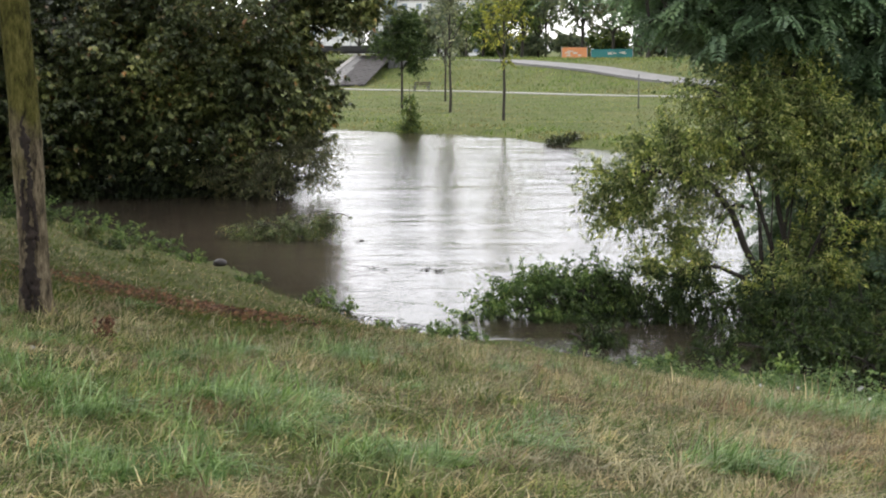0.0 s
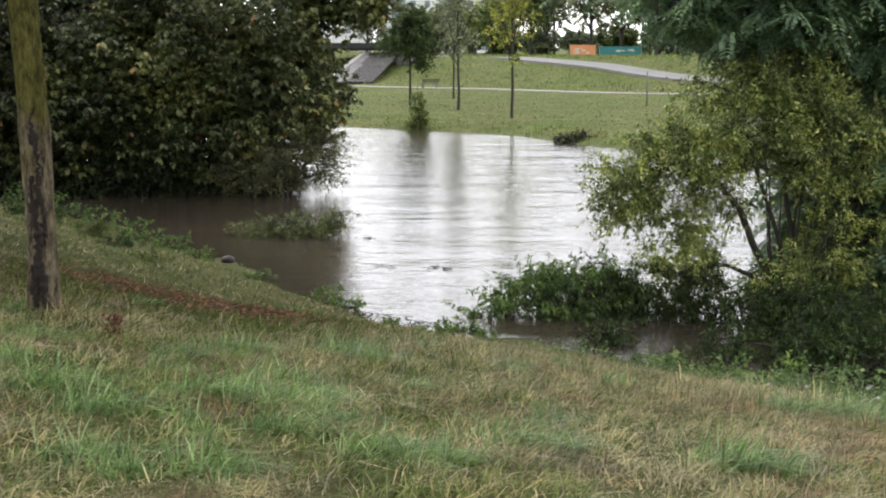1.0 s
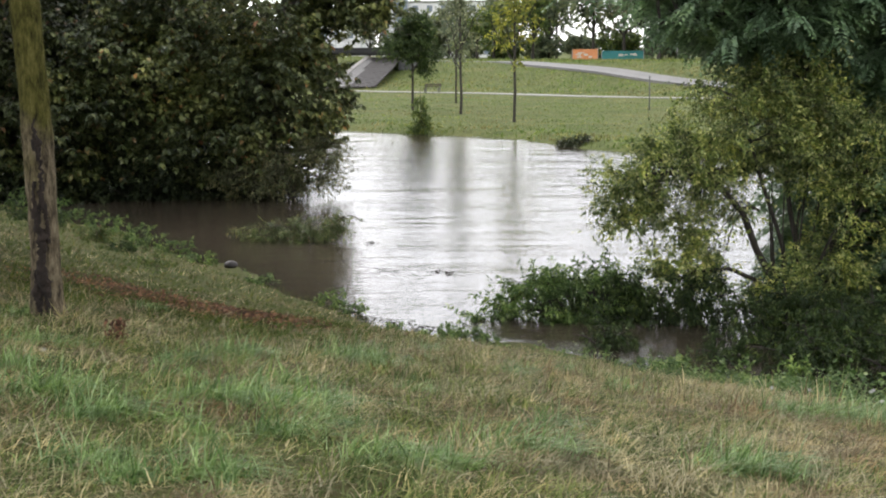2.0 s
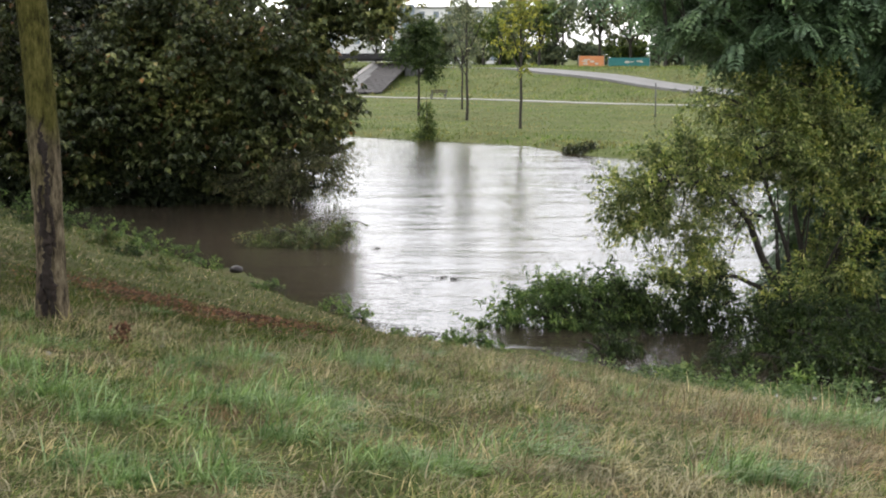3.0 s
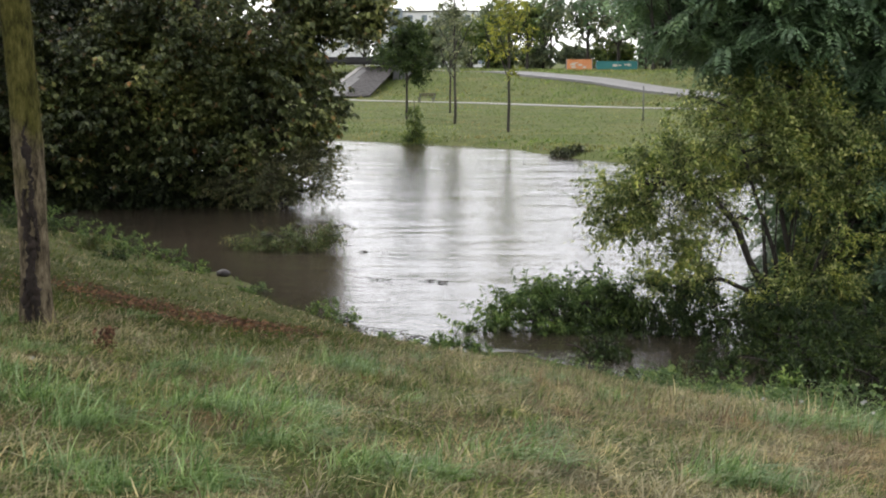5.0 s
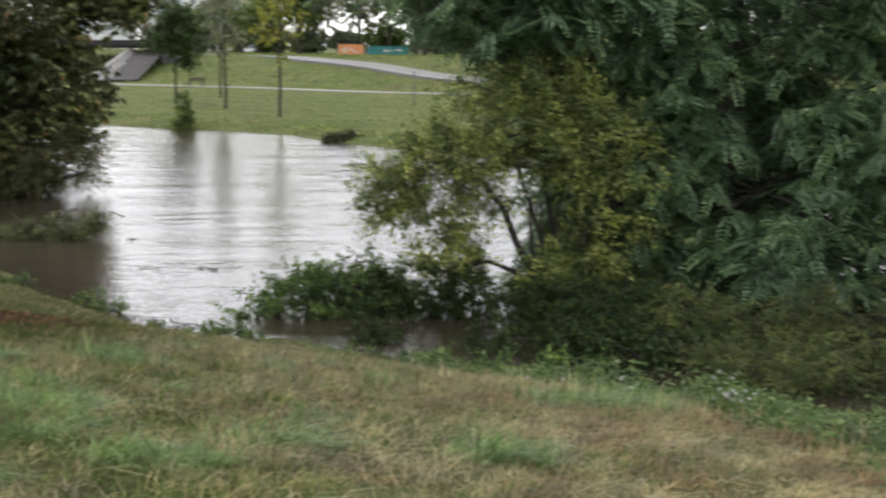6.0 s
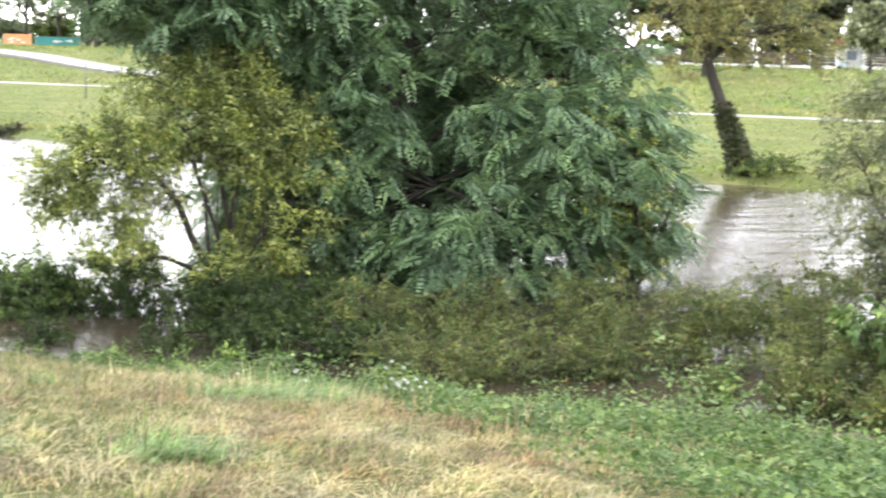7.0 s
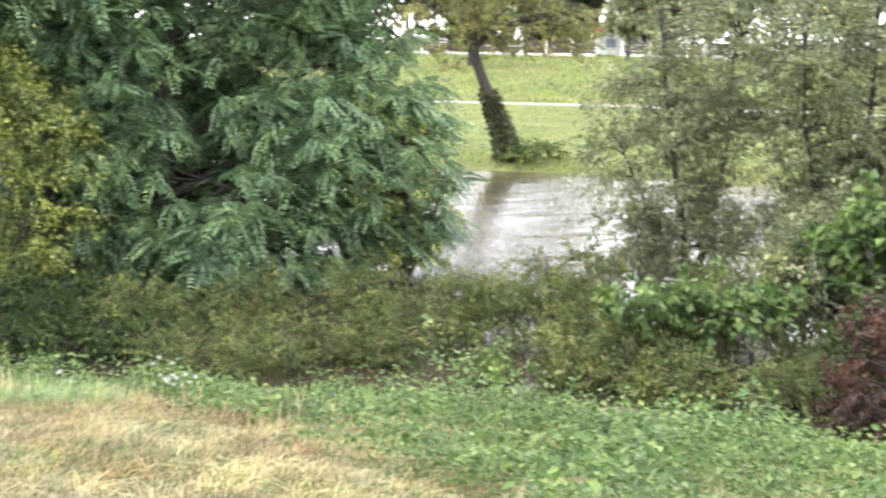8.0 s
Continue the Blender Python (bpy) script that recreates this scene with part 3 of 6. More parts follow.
# ---- the near bank ----
def scarred_tree():
    """The slim tree with mossy bark and a long bare scar; its crown, above the view, is widened to shade the bank."""
    rng = np.random.default_rng(5)
    x, y = -2.92, 10.4
    z = ground_at(x, y)
    root = thing("bank_tree", x, y, z - 0.06, "slim mossy tree with a long dark scar on the grass bank", "tree")
    zs = np.array([0, 0.12, 0.3, 0.7, 1.3, 1.8, 2.6, 3.4, 4.4, 5.6, 7.0, 8.5])
    xs = np.array([0.02, 0.01, 0, 0, -0.01, -0.02, -0.05, -0.09, -0.13, -0.16, -0.15, -0.2])
    rs = np.array([0.24, 0.20, 0.17, 0.155, 0.15, 0.165, 0.155, 0.155, 0.15, 0.14, 0.11, 0.06])
    s = np.linspace(0, 8.5, 60)
    pts = np.stack([np.interp(s, zs, xs), 0.02 * np.sin(s * 1.3), s], 1)
    tubes = Tubes()
    tubes.add(pts, np.interp(s, zs, rs), 18, 0.03, rng)
    lines = [pts[36:]]
    for a, (dx, dy, dz) in enumerate([(3.4, 2.6, 1.6), (-5.5, 2.5, 1.4), (0.3, -2.4, 1.9), (-1.4, 7.6, 1.0)]):
        p0 = pts[36 + 3 * a]
        line = curve_pts(p0, p0 + np.array([dx, dy, dz]), 0.1, 8, rng)
        tubes.add(line, np.linspace(0.06, 0.02, 8), 7)
        lines.append(line)
    # Unseen crown, spread far left and back to shade the bank.
    v, f = crown(rng, lines, [(-2.6, 6.5, 8.2, 8.0, 9.0, 1.6, 520), (-7.5, 13.0, 8.8, 8.0, 9.0, 1.6, 560)], tubes, 100, (0.36, 0.24), spread=0.9)
    trunk = child("trunk", tubes.mesh("trunk", M["mossy_bark"]), root)
    child("crown", mesh_of("crown", v, f, M["dark_leaf"]), root)
    scar = Tubes()
    for lo, hi, off, wide in ((0.08, 1.05, 0.03, 0.062), (0.35, 1.55, -0.01, 0.040), (1.2, 2.2, 0.035, 0.030), (0.06, 0.6, -0.055, 0.036), (0.9, 1.35, 0.06, 0.026)):
        t = np.linspace(lo, hi, 44)
        px = np.interp(t, zs, xs) + off + 0.022 * np.sin(t * 6 + lo * 9) + 0.010 * rng.standard_normal(44)
        py = -np.sqrt(np.maximum(np.interp(t, zs, rs) ** 2 - (px - np.interp(t, zs, xs)) ** 2, 0.0)) * 0.97
        shape = np.sin(np.pi * np.linspace(0.06, 0.94, 44)) ** 0.6 * (0.7 + 0.3 * np.sin(t * 13 + off * 50))
        scar.add(np.stack([px, py, t], 1), wide * shape + 0.004, 9, 0.35, rng)
    child("scar", scar.mesh("scar", M["bare_wood"]), trunk, "dark bare wood where the bark has split away")
    for zz, dx, rr in ((1.95, 0.03, 0.06), (1.28, 0.06, 0.04), (0.42, 0.06, 0.04)):
        bm = bmesh.new()
        bmesh.ops.create_icosphere(bm, subdivisions=2, radius=rr)
        for w in bm.verts:
            w.co *= 1 + 0.25 * noise.noise(w.co * 40)
            w.co.y *= 0.6
        bmesh.ops.translate(bm, vec=(np.interp(zz, zs, xs) + dx, -(max(0.0, np.interp(zz, zs, rs) ** 2 - dx * dx)) ** 0.5 * 0.95, zz), verts=bm.verts[:])
        part("knot", bm, M["bare_wood"], trunk, smooth=True)
    root.scale = (0.7, 0.7, 0.7)
    return root


scarred_tree()

# the dark trees that hang over the water
DARK = "dark broadleaf tree with dense foliage hanging over the water"
tree("overhanging_tree", DARK, "tree", (-8.2, 47.0, -0.3),
     [([(0, 0, 0), (0.1, 0, 2), (0.4, 0.1, 4.5), (0.6, 0, 8), (0.9, 0, 10)], 0.22), ([(0.2, 0, 2.2), (1.6, -0.3, 3.6), (3.0, -0.4, 4.6)], 0.10),
      ([(0.4, 0, 4.2), (2.6, -0.2, 6.2), (5.2, -0.3, 7.0), (6.5, -0.3, 6.8)], 0.11), ([(0.2, 0, 2.5), (-1.8, -0.5, 4.5), (-3, -0.6, 6)], 0.1)],
     [(2.4, 0.4, 5.2, 2.2, 1.6, 1.2, 26), (1.6, 0, 6.4, 3.4, 3.0, 3.2, 93), (2.9, -0.6, 3.6, 2.4, 2.2, 2.0, 58), (5.0, -0.2, 7.1, 1.4, 1.2, 1.0, 16), (5.5, -0.3, 6.7, 1.5, 1.1, 0.8, 18), (-1.2, -1.0, 4.2, 3.0, 2.4, 2.6, 68), (0.6, -0.8, 2.2, 2.6, 2.2, 1.3, 37)],
     250, (0.22, 0.13), "lit_olive_leaf", rosette=9, sprays=26, seed=11, radius=0.2, group="dark trees by the water", spread=0.36, shell=0.7)
tree("overhanging_tree", DARK, "tree", (-13.4, 46.5, -0.2),
     [([(0, 0, 0), (0.1, 0, 2), (-0.2, 0.1, 5), (0.1, 0, 9)], 0.2), ([(0.1, 0, 2.0), (1.8, -0.5, 3.8), (2.8, -0.8, 5.0)], 0.09), ([(0, 0, 2.0), (-1.8, -0.5, 4.0), (-3, -0.8, 5.0)], 0.09)],
     [(0.3, -0.3, 5.6, 3.6, 2.8, 3.4, 93), (1.2, -1.2, 2.8, 2.8, 2.0, 1.6, 49), (-2.2, -0.8, 3.2, 2.6, 2.2, 2.2, 49)],
     250, (0.22, 0.13), "dark_leaf", rosette=9, sprays=26, seed=12, radius=0.2, group="dark trees by the water", spread=0.36, shell=0.7)
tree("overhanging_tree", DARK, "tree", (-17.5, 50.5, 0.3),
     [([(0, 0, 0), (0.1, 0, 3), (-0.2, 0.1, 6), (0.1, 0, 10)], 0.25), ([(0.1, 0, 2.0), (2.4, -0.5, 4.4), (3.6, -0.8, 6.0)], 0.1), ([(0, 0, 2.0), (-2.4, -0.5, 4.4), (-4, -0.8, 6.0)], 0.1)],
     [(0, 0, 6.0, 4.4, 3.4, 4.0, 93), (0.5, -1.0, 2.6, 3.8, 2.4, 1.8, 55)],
     200, (0.26, 0.16), "dark_and_shade_leaf", rosette=8, sprays=24, seed=13, radius=0.2, group="dark trees by the water", spread=0.45, shell=0.5)
tree("overhanging_tree", DARK, "tree", (-10.5, 54.5, 0.0),
     [([(0, 0, 0), (0.1, 0, 3), (-0.2, 0.1, 6), (0.1, 0, 10)], 0.25), ([(0.1, 0, 2.0), (2.4, -0.5, 4.4), (3.2, -0.8, 6.0)], 0.1), ([(0, 0, 2.0), (-2.4, -0.5, 4.4), (-4, -0.8, 6.0)], 0.1)],
     [(0, 0, 6.0, 4.4, 3.4, 4.2, 93), (0.2, -0.6, 2.4, 4.2, 2.4, 2.0, 68)],
     200, (0.26, 0.16), "dark_leaf", rosette=8, sprays=24, seed=14, radius=0.2, group="dark trees by the water", spread=0.45, shell=0.4)
tree("overhanging_tree", DARK, "tree", (-15.0, 57.0, 0.3),
     [([(0, 0, 0), (0.1, 0, 3), (-0.2, 0.1, 6), (0.1, 0, 10)], 0.25), ([(0.1, 0, 2.0), (2.4, -0.5, 4.4), (3.2, -0.8, 6.0)], 0.1), ([(0, 0, 2.0), (-2.4, -0.5, 4.4), (-4, -0.8, 6.0)], 0.1)],
     [(0, 0, 6.5, 6.0, 2.6, 4.6, 190), (0.2, 0, 2.4, 5.6, 2.0, 2.0, 80)],
     170, (0.34, 0.22), "dark_leaf", seed=17, radius=0.2, group="dark trees by the water", spread=0.6, shell=0.2)
# Two trees added left of the view to shade the bank.
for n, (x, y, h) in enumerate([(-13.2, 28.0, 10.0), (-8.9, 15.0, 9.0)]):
    tree("overhanging_tree", "broadleaf tree added left of the view to shade the bank", "tree", (x, y, ground_at(x, y) - 0.1),
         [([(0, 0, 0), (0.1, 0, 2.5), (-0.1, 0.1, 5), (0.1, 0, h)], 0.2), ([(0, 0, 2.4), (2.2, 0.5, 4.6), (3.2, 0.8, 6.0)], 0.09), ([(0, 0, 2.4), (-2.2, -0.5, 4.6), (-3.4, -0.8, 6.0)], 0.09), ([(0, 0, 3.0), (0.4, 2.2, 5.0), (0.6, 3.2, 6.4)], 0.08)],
         [(0.2, 0.3, h * 0.66, 3.6, 4.2, h * 0.30, 150)], 200, (0.28, 0.17), "dark_and_shade_leaf", rosette=8, sprays=22, seed=18 + 5 * n, radius=0.2, group="dark trees by the water", spread=0.5, shell=0.5)
tree("willow_shrub", "low willow shrub with narrow olive leaves, standing in the flood", "shrub", (-4.7, 45.2, -0.2),
     [([(0, 0, 0), (0.3, 0, 0.8), (0.9, -0.1, 1.6), (1.5, -0.2, 2.1)], 0.05), ([(0, 0, 0), (-0.2, 0, 1.0), (-0.6, -0.1, 2.2)], 0.05), ([(0, 0, 0), (0.2, -0.5, 0.8), (0.4, -0.9, 1.5)], 0.05)],
     [(0.4, -0.2, 1.3, 1.6, 1.3, 1.1, 60), (-1.2, -0.3, 0.9, 1.4, 1.2, 0.8, 30), (1.0, 0, 1.9, 0.8, 0.8, 0.6, 16)],
     130, (0.16, 0.032), "willow_leaf", seed=15, radius=0.05, leaves="foliage", spread=0.34, droop=0.1)
tree("flooded_weed", "half-drowned arching weed with a bare curved tip in the water", "weed", (-2.9, 34.6, -0.2),
     [([(0, 0, 0), (0.2, 0, 0.5), (0.5, 0, 0.8), (0.8, 0, 0.85), (1.05, 0, 0.7)], 0.02), ([(0, 0, 0), (-0.3, 0.1, 0.4), (-0.9, 0, 0.6)], 0.02), ([(0.5, -0.1, 0), (0.55, -0.1, 0.4), (0.6, 0, 0.7)], 0.015)],
     [(-0.5, 0, 0.45, 0.8, 0.5, 0.4, 44), (0.4, 0, 0.5, 0.3, 0.3, 0.45, 20), (-1.4, 0.3, 0.35, 0.8, 0.5, 0.22, 22)],
     70, (0.10, 0.022), "weed_leaf", seed=16, radius=0.02, leaves="foliage", spread=0.16, twig_r=0.005)

# the yellow-green bush in the flood
twigs = random.Random(9)
BARE = []
for k in range(26):
    sx = -0.6 - 2.0 * twigs.random()
    sz = 1.5 + 1.2 * min(1.0, (-sx) / 1.6)
    run, drop, sy = 0.3 + 0.7 * twigs.random(), 0.15 + 0.75 * twigs.random(), -0.3 - 0.4 * twigs.random()
    BARE.append(([(sx, -0.25, sz), (sx - run * 0.45, sy, sz + 0.08), (sx - run * 0.8, sy, sz - drop * 0.4), (sx - run, sy, sz - drop)], 0.010))
for k in range(12):
    sx, top = twigs.uniform(-0.5, 1.0), twigs.uniform(1.6, 3.2)
    sy = twigs.uniform(-0.5, 0.3)
    BARE.append(([(sx * 0.3, sy * 0.4, 0.1), (sx * 0.8, sy, top * 0.45), (sx * 1.2 + 0.1, sy * 1.2, top)], 0.026))
tree("yellow_green_bush", "tall yellow-green leafy bush with bare lower stems in the flood", "bush", (6.3, 25.0, -0.15),
     [([(0, 0, 0), (-0.35, -0.2, 0.7), (-0.75, -0.4, 1.4), (-1.0, -0.5, 2.0), (-1.35, -0.5, 2.4), (-1.9, -0.5, 2.65), (-2.5, -0.4, 2.65), (-2.95, -0.3, 2.35)], 0.075),
      ([(0.1, 0, 0), (0.2, 0.1, 1.0), (-0.1, 0, 2.4), (0.1, 0, 3.8), (0.3, 0.1, 4.6)], 0.06),
      ([(-0.1, -0.1, 0), (-0.6, -0.4, 0.7), (-1.2, -0.6, 1.0), (-1.9, -0.7, 0.95), (-2.3, -0.7, 0.6)], 0.05),
      ([(0.1, 0, 0), (0.6, -0.3, 1.2), (1.1, -0.4, 2.4), (1.5, -0.3, 3.4)], 0.055),
      ([(0, 0, 0), (-0.2, -0.3, 1.3), (-0.7, -0.4, 2.7), (-1.0, -0.4, 3.9)], 0.05),
      ([(0, 0, 0), (0.3, -0.6, 0.9), (0.5, -1.0, 1.7)], 0.045)] + BARE,
     [(-0.8, -0.2, 3.5, 1.5, 1.1, 0.95, 84), (-2.1, -0.3, 2.75, 1.2, 0.8, 0.6, 40), (0.8, -0.3, 3.0, 1.3, 1.1, 1.0, 60), (0.1, 0, 4.2, 0.9, 0.8, 0.65, 34),
      (-2.9, -0.3, 2.15, 0.75, 0.6, 0.55, 26), (1.5, 0.5, 1.6, 1.1, 0.7, 1.0, 16), (1.1, -0.5, 1.9, 1.1, 0.9, 0.9, 18), (-1.9, -0.6, 0.95, 0.75, 0.5, 0.4, 20), (0.5, -0.8, 1.1, 0.8, 0.6, 0.5, 15), (-0.2, -0.7, 0.75, 0.7, 0.5, 0.4, 12), (-1.6, -0.5, 1.8, 0.9, 0.5, 0.6, 16)],
     176, (0.086, 0.038), "bush_leaf", seed=21, radius=0.07, leaves="foliage", spread=0.25, droop=0.25, twig_r=0.009)

# the big locust tree behind it
tree("locust_tree", "large dark blue-green tree with feathery compound leaves drooping to the water", "tree", (10.2, 26.3, -0.2),
     [([(0, 0, 0), (0.02, 0, 1.5), (0, 0, 3.3), (0.1, 0, 5.5), (0.3, 0, 8.0)], 0.24), ([(0, 0, 3.2), (-0.6, -0.3, 4.4), (-1.6, -0.6, 5.6), (-2.6, -0.8, 6.8)], 0.13),
      ([(0, 0, 2.6), (1.6, -0.9, 3.8), (3.0, -1.4, 4.5), (4.4, -1.6, 4.8)], 0.09), ([(0, 0, 3.0), (-1.8, -0.6, 5.2), (-4.4, -0.8, 5.5), (-6.2, -0.8, 5.3)], 0.09),
      ([(0, 0, 1.8), (1.2, -1.2, 2.6), (2.6, -2.0, 2.6), (3.8, -2.3, 1.9)], 0.07), ([(0, 0, 1.6), (0.3, -1.3, 2.2), (0.5, -2.4, 2.0), (0.6, -3.0, 1.3)], 0.06),
      ([(0, 0, 4.5), (1.5, -0.6, 6.2), (3.0, -0.9, 7.2)], 0.09)],
     [(1.4, 1.8, 5.2, 3.9, 2.0, 1.7, 72), (-1.5, -0.9, 2.9, 0.9, 1.2, 1.2, 22), (2.0, -1.5, 3.4, 0.9, 1.0, 0.7, 17), (2.9, -1.8, 3.1, 2.2, 1.5, 1.7, 54), (1.0, -2.5, 1.4, 2.0, 0.9, 1.0, 48), (-3.6, -0.2, 6.0, 3.0, 1.8, 1.4, 130), (-2.0, 0.5, 1.4, 1.2, 0.8, 1.3, 100),
      (2.5, -1.0, 5.0, 1.8, 1.0, 0.9, 33), (-2.2, -0.6, 4.7, 1.2, 1.0, 0.8, 20), (1.0, 0, 7.2, 4.2, 3.0, 1.4, 56), (4.1, -2.0, 1.6, 1.0, 0.8, 0.8, 19), (-0.6, -0.8, 1.0, 1.6, 1.0, 0.8, 34), (-1.6, 1.4, 3.4, 1.8, 1.2, 2.2, 56), (1.5, 1.6, 2.6, 3.0, 1.0, 2.0, 48), (0.3, 1.0, 3.0, 1.4, 0.7, 1.6, 30)],
     24, (0.58, 0.1), "locust_leaf", seed=31, radius=0.24, spread=0.42, droop=0.2, compound=8, flat=0.45, twig_r=0.012, rosette=6, sprays=4)

tree("yellow_bush", "pale yellow-green bush beside the locust at the water", "bush", (13.9, 23.5, -0.2),
     [([(0, 0, 0), (0.1, 0, 1.4), (0, 0, 3.2)], 0.06), ([(0, 0, 0), (-0.7, 0, 1.4), (-1.2, 0, 2.6)], 0.05), ([(0, 0, 0), (0.6, 0, 1.0), (0.9, 0, 2.0)], 0.05)],
     [(-0.3, 0, 2.5, 1.2, 0.9, 1.0, 30), (0.2, 0, 1.1, 0.9, 0.8, 0.7, 16)], 84, (0.13, 0.055), "bush_leaf", seed=33, radius=0.06, leaves="foliage", spread=0.3, twig_r=0.009)

# the grey-leaved shrubs further along
GREY = "slender willow-like shrub with small grey-green leaves beside the flood"
tree("grey_shrub", GREY, "shrub", (16.4, 18.2, -0.2),
     [([(0, 0, 0), (0.05, 0, 1.2), (-0.2, 0, 2.6), (-0.5, 0, 4.2), (-0.7, 0, 5.4)], 0.07), ([(0, 0, 0), (0.5, 0, 1.4), (0.9, 0, 3.0), (1.0, 0, 5.0)], 0.06), ([(0, 0, 0.6), (-0.6, 0.2, 1.9), (-1.2, 0.2, 3.0)], 0.04)],
     [(-0.5, 0, 3.3, 1.5, 1.1, 2.1, 100), (0.8, 0, 4.4, 1.5, 1.1, 1.8, 90), (0.2, 0, 1.4, 1.7, 1.0, 1.0, 70)],
     120, (0.10, 0.035), "grey_leaf", seed=41, radius=0.07, leaves="foliage", group="grey shrubs", spread=0.30, twig_r=0.009)
tree("grey_shrub", GREY, "shrub", (18.6, 16.4, -0.1),
     [([(0, 0, 0), (-0.1, 0, 1.4), (0.2, 0, 3.2), (0.3, 0, 6.0)], 0.09), ([(0, 0, 0.4), (-0.8, 0, 1.8), (-1.3, 0, 3.4), (-1.4, 0, 5.0)], 0.06), ([(0, 0, 0.4), (0.8, 0, 1.8), (1.3, 0, 3.4)], 0.06)],
     [(0, 0, 4.2, 2.1, 1.5, 2.5, 190), (-0.8, 0, 2.0, 1.4, 1.0, 1.1, 70), (0.8, 0, 2.0, 1.6, 1.2, 1.4, 80)],
     130, (0.11, 0.04), "grey_leaf", seed=42, radius=0.09, leaves="foliage", group="grey shrubs", spread=0.32, twig_r=0.010)


tree("grey_shrub", GREY, "shrub", (20.4, 14.0, 0.0),
     [([(0, 0, 0), (-0.1, 0, 1.4), (0.2, 0, 3.2), (0.3, 0, 6.0)], 0.09), ([(0, 0, 0.4), (-0.8, 0, 1.8), (-1.3, 0, 3.4), (-1.4, 0, 5.0)], 0.06), ([(0, 0, 0.4), (0.8, 0, 1.8), (1.3, 0, 3.4)], 0.06)],
     [(0, 0, 4.0, 2.2, 1.6, 2.6, 170), (0, 0, 1.6, 1.9, 1.2, 1.3, 80)],
     130, (0.11, 0.045), "grey_leaf", seed=43, radius=0.09, leaves="foliage", group="grey shrubs", spread=0.32, twig_r=0.010)
tree("grey_shrub", GREY, "shrub", (15.4, 14.4, 0.0),
     [([(0, 0, 0), (0.05, 0, 0.8), (-0.1, 0, 1.8)], 0.04), ([(0, 0, 0), (0.4, 0, 0.9), (0.8, 0, 1.9)], 0.03), ([(0, 0, 0), (-0.5, 0.1, 0.8), (-0.8, 0.1, 1.5)], 0.03)],
     [(0, 0, 1.2, 1.2, 0.9, 1.0, 80), (0.9, 0, 1.7, 0.9, 0.8, 0.8, 45)],
     120, (0.11, 0.045), "grey_leaf", seed=44, radius=0.05, leaves="foliage", group="grey shrubs", spread=0.28, shell=0.3, twig_r=0.008)
# undergrowth under the hanging trees, its leaves coloured near black for the shade
UNDER = "dark low undergrowth of broad leaves under the trees at the water"
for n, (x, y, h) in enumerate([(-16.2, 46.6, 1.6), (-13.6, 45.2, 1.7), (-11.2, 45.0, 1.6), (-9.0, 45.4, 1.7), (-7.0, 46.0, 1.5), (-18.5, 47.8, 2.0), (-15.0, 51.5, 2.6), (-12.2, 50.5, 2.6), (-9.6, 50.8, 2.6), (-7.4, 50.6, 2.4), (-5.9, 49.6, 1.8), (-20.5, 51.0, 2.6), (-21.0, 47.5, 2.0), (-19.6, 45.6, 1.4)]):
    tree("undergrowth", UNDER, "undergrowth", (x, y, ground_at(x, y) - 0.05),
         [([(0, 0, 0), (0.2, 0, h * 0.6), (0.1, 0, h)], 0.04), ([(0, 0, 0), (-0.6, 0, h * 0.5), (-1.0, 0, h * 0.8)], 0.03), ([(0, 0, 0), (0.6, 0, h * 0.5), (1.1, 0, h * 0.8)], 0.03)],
         [(0, -0.1, h * 0.55, 1.7, 1.0, h * 0.5, 32), (0, -0.4, 0.3, 1.8, 0.6, 0.25, 14)], 84, (0.17, 0.10), "dark_and_shade_leaf", seed=60 + n, radius=0.04, leaves="foliage", group="undergrowth", spread=0.36, shell=0.3)

# low bushes lying in the flood beside the yellow-green bush
LOW = "low dark green bush half drowned at the water's edge"
for n, (x, y, w, h, c) in enumerate([(3.1, 24.4, 0.8, 0.95, 46), (4.3, 24.0, 1.0, 1.0, 44), (5.6, 22.6, 1.0, 1.0, 48), (6.9, 22.2, 1.1, 1.0, 50), (8.2, 22.0, 1.0, 0.8, 44),
                                     (2.55, 21.9, 0.42, 0.4, 12), (4.4, 20.9, 0.5, 0.35, 10), (5.4, 20.4, 0.8, 0.6, 26), (6.6, 19.6, 0.9, 0.65, 30), (7.4, 20.6, 1.0, 0.9, 40), (6.2, 21.4, 0.9, 0.9, 36), (8.6, 20.2, 0.8, 0.6, 24)]):
    tree("low_bush", LOW, "bush", (x, y, ground_at(x, y) - 0.03),
         [([(0, 0, 0), (0.1, 0, h * 0.6), (0, 0, h)], 0.025), ([(0, 0, 0), (-w * 0.5, 0, h * 0.5), (-w, 0, h * 0.6)], 0.02), ([(0, 0, 0), (w * 0.5, 0, h * 0.5), (w, 0, h * 0.7)], 0.02)],
         [(0, 0, h * 0.55, w * 1.05, 0.7, h * 0.48, c), (0, -0.25, h * 0.18, w * 1.1, 0.6, h * 0.16, c // 2)], 64, (0.10, 0.036), "low_leaf" if x < 7 else "weed_leaf", seed=80 + n, radius=0.03, leaves="foliage", group="low bushes in the flood", spread=0.26, shell=0.3, twig_r=0.006, droop=0.6)

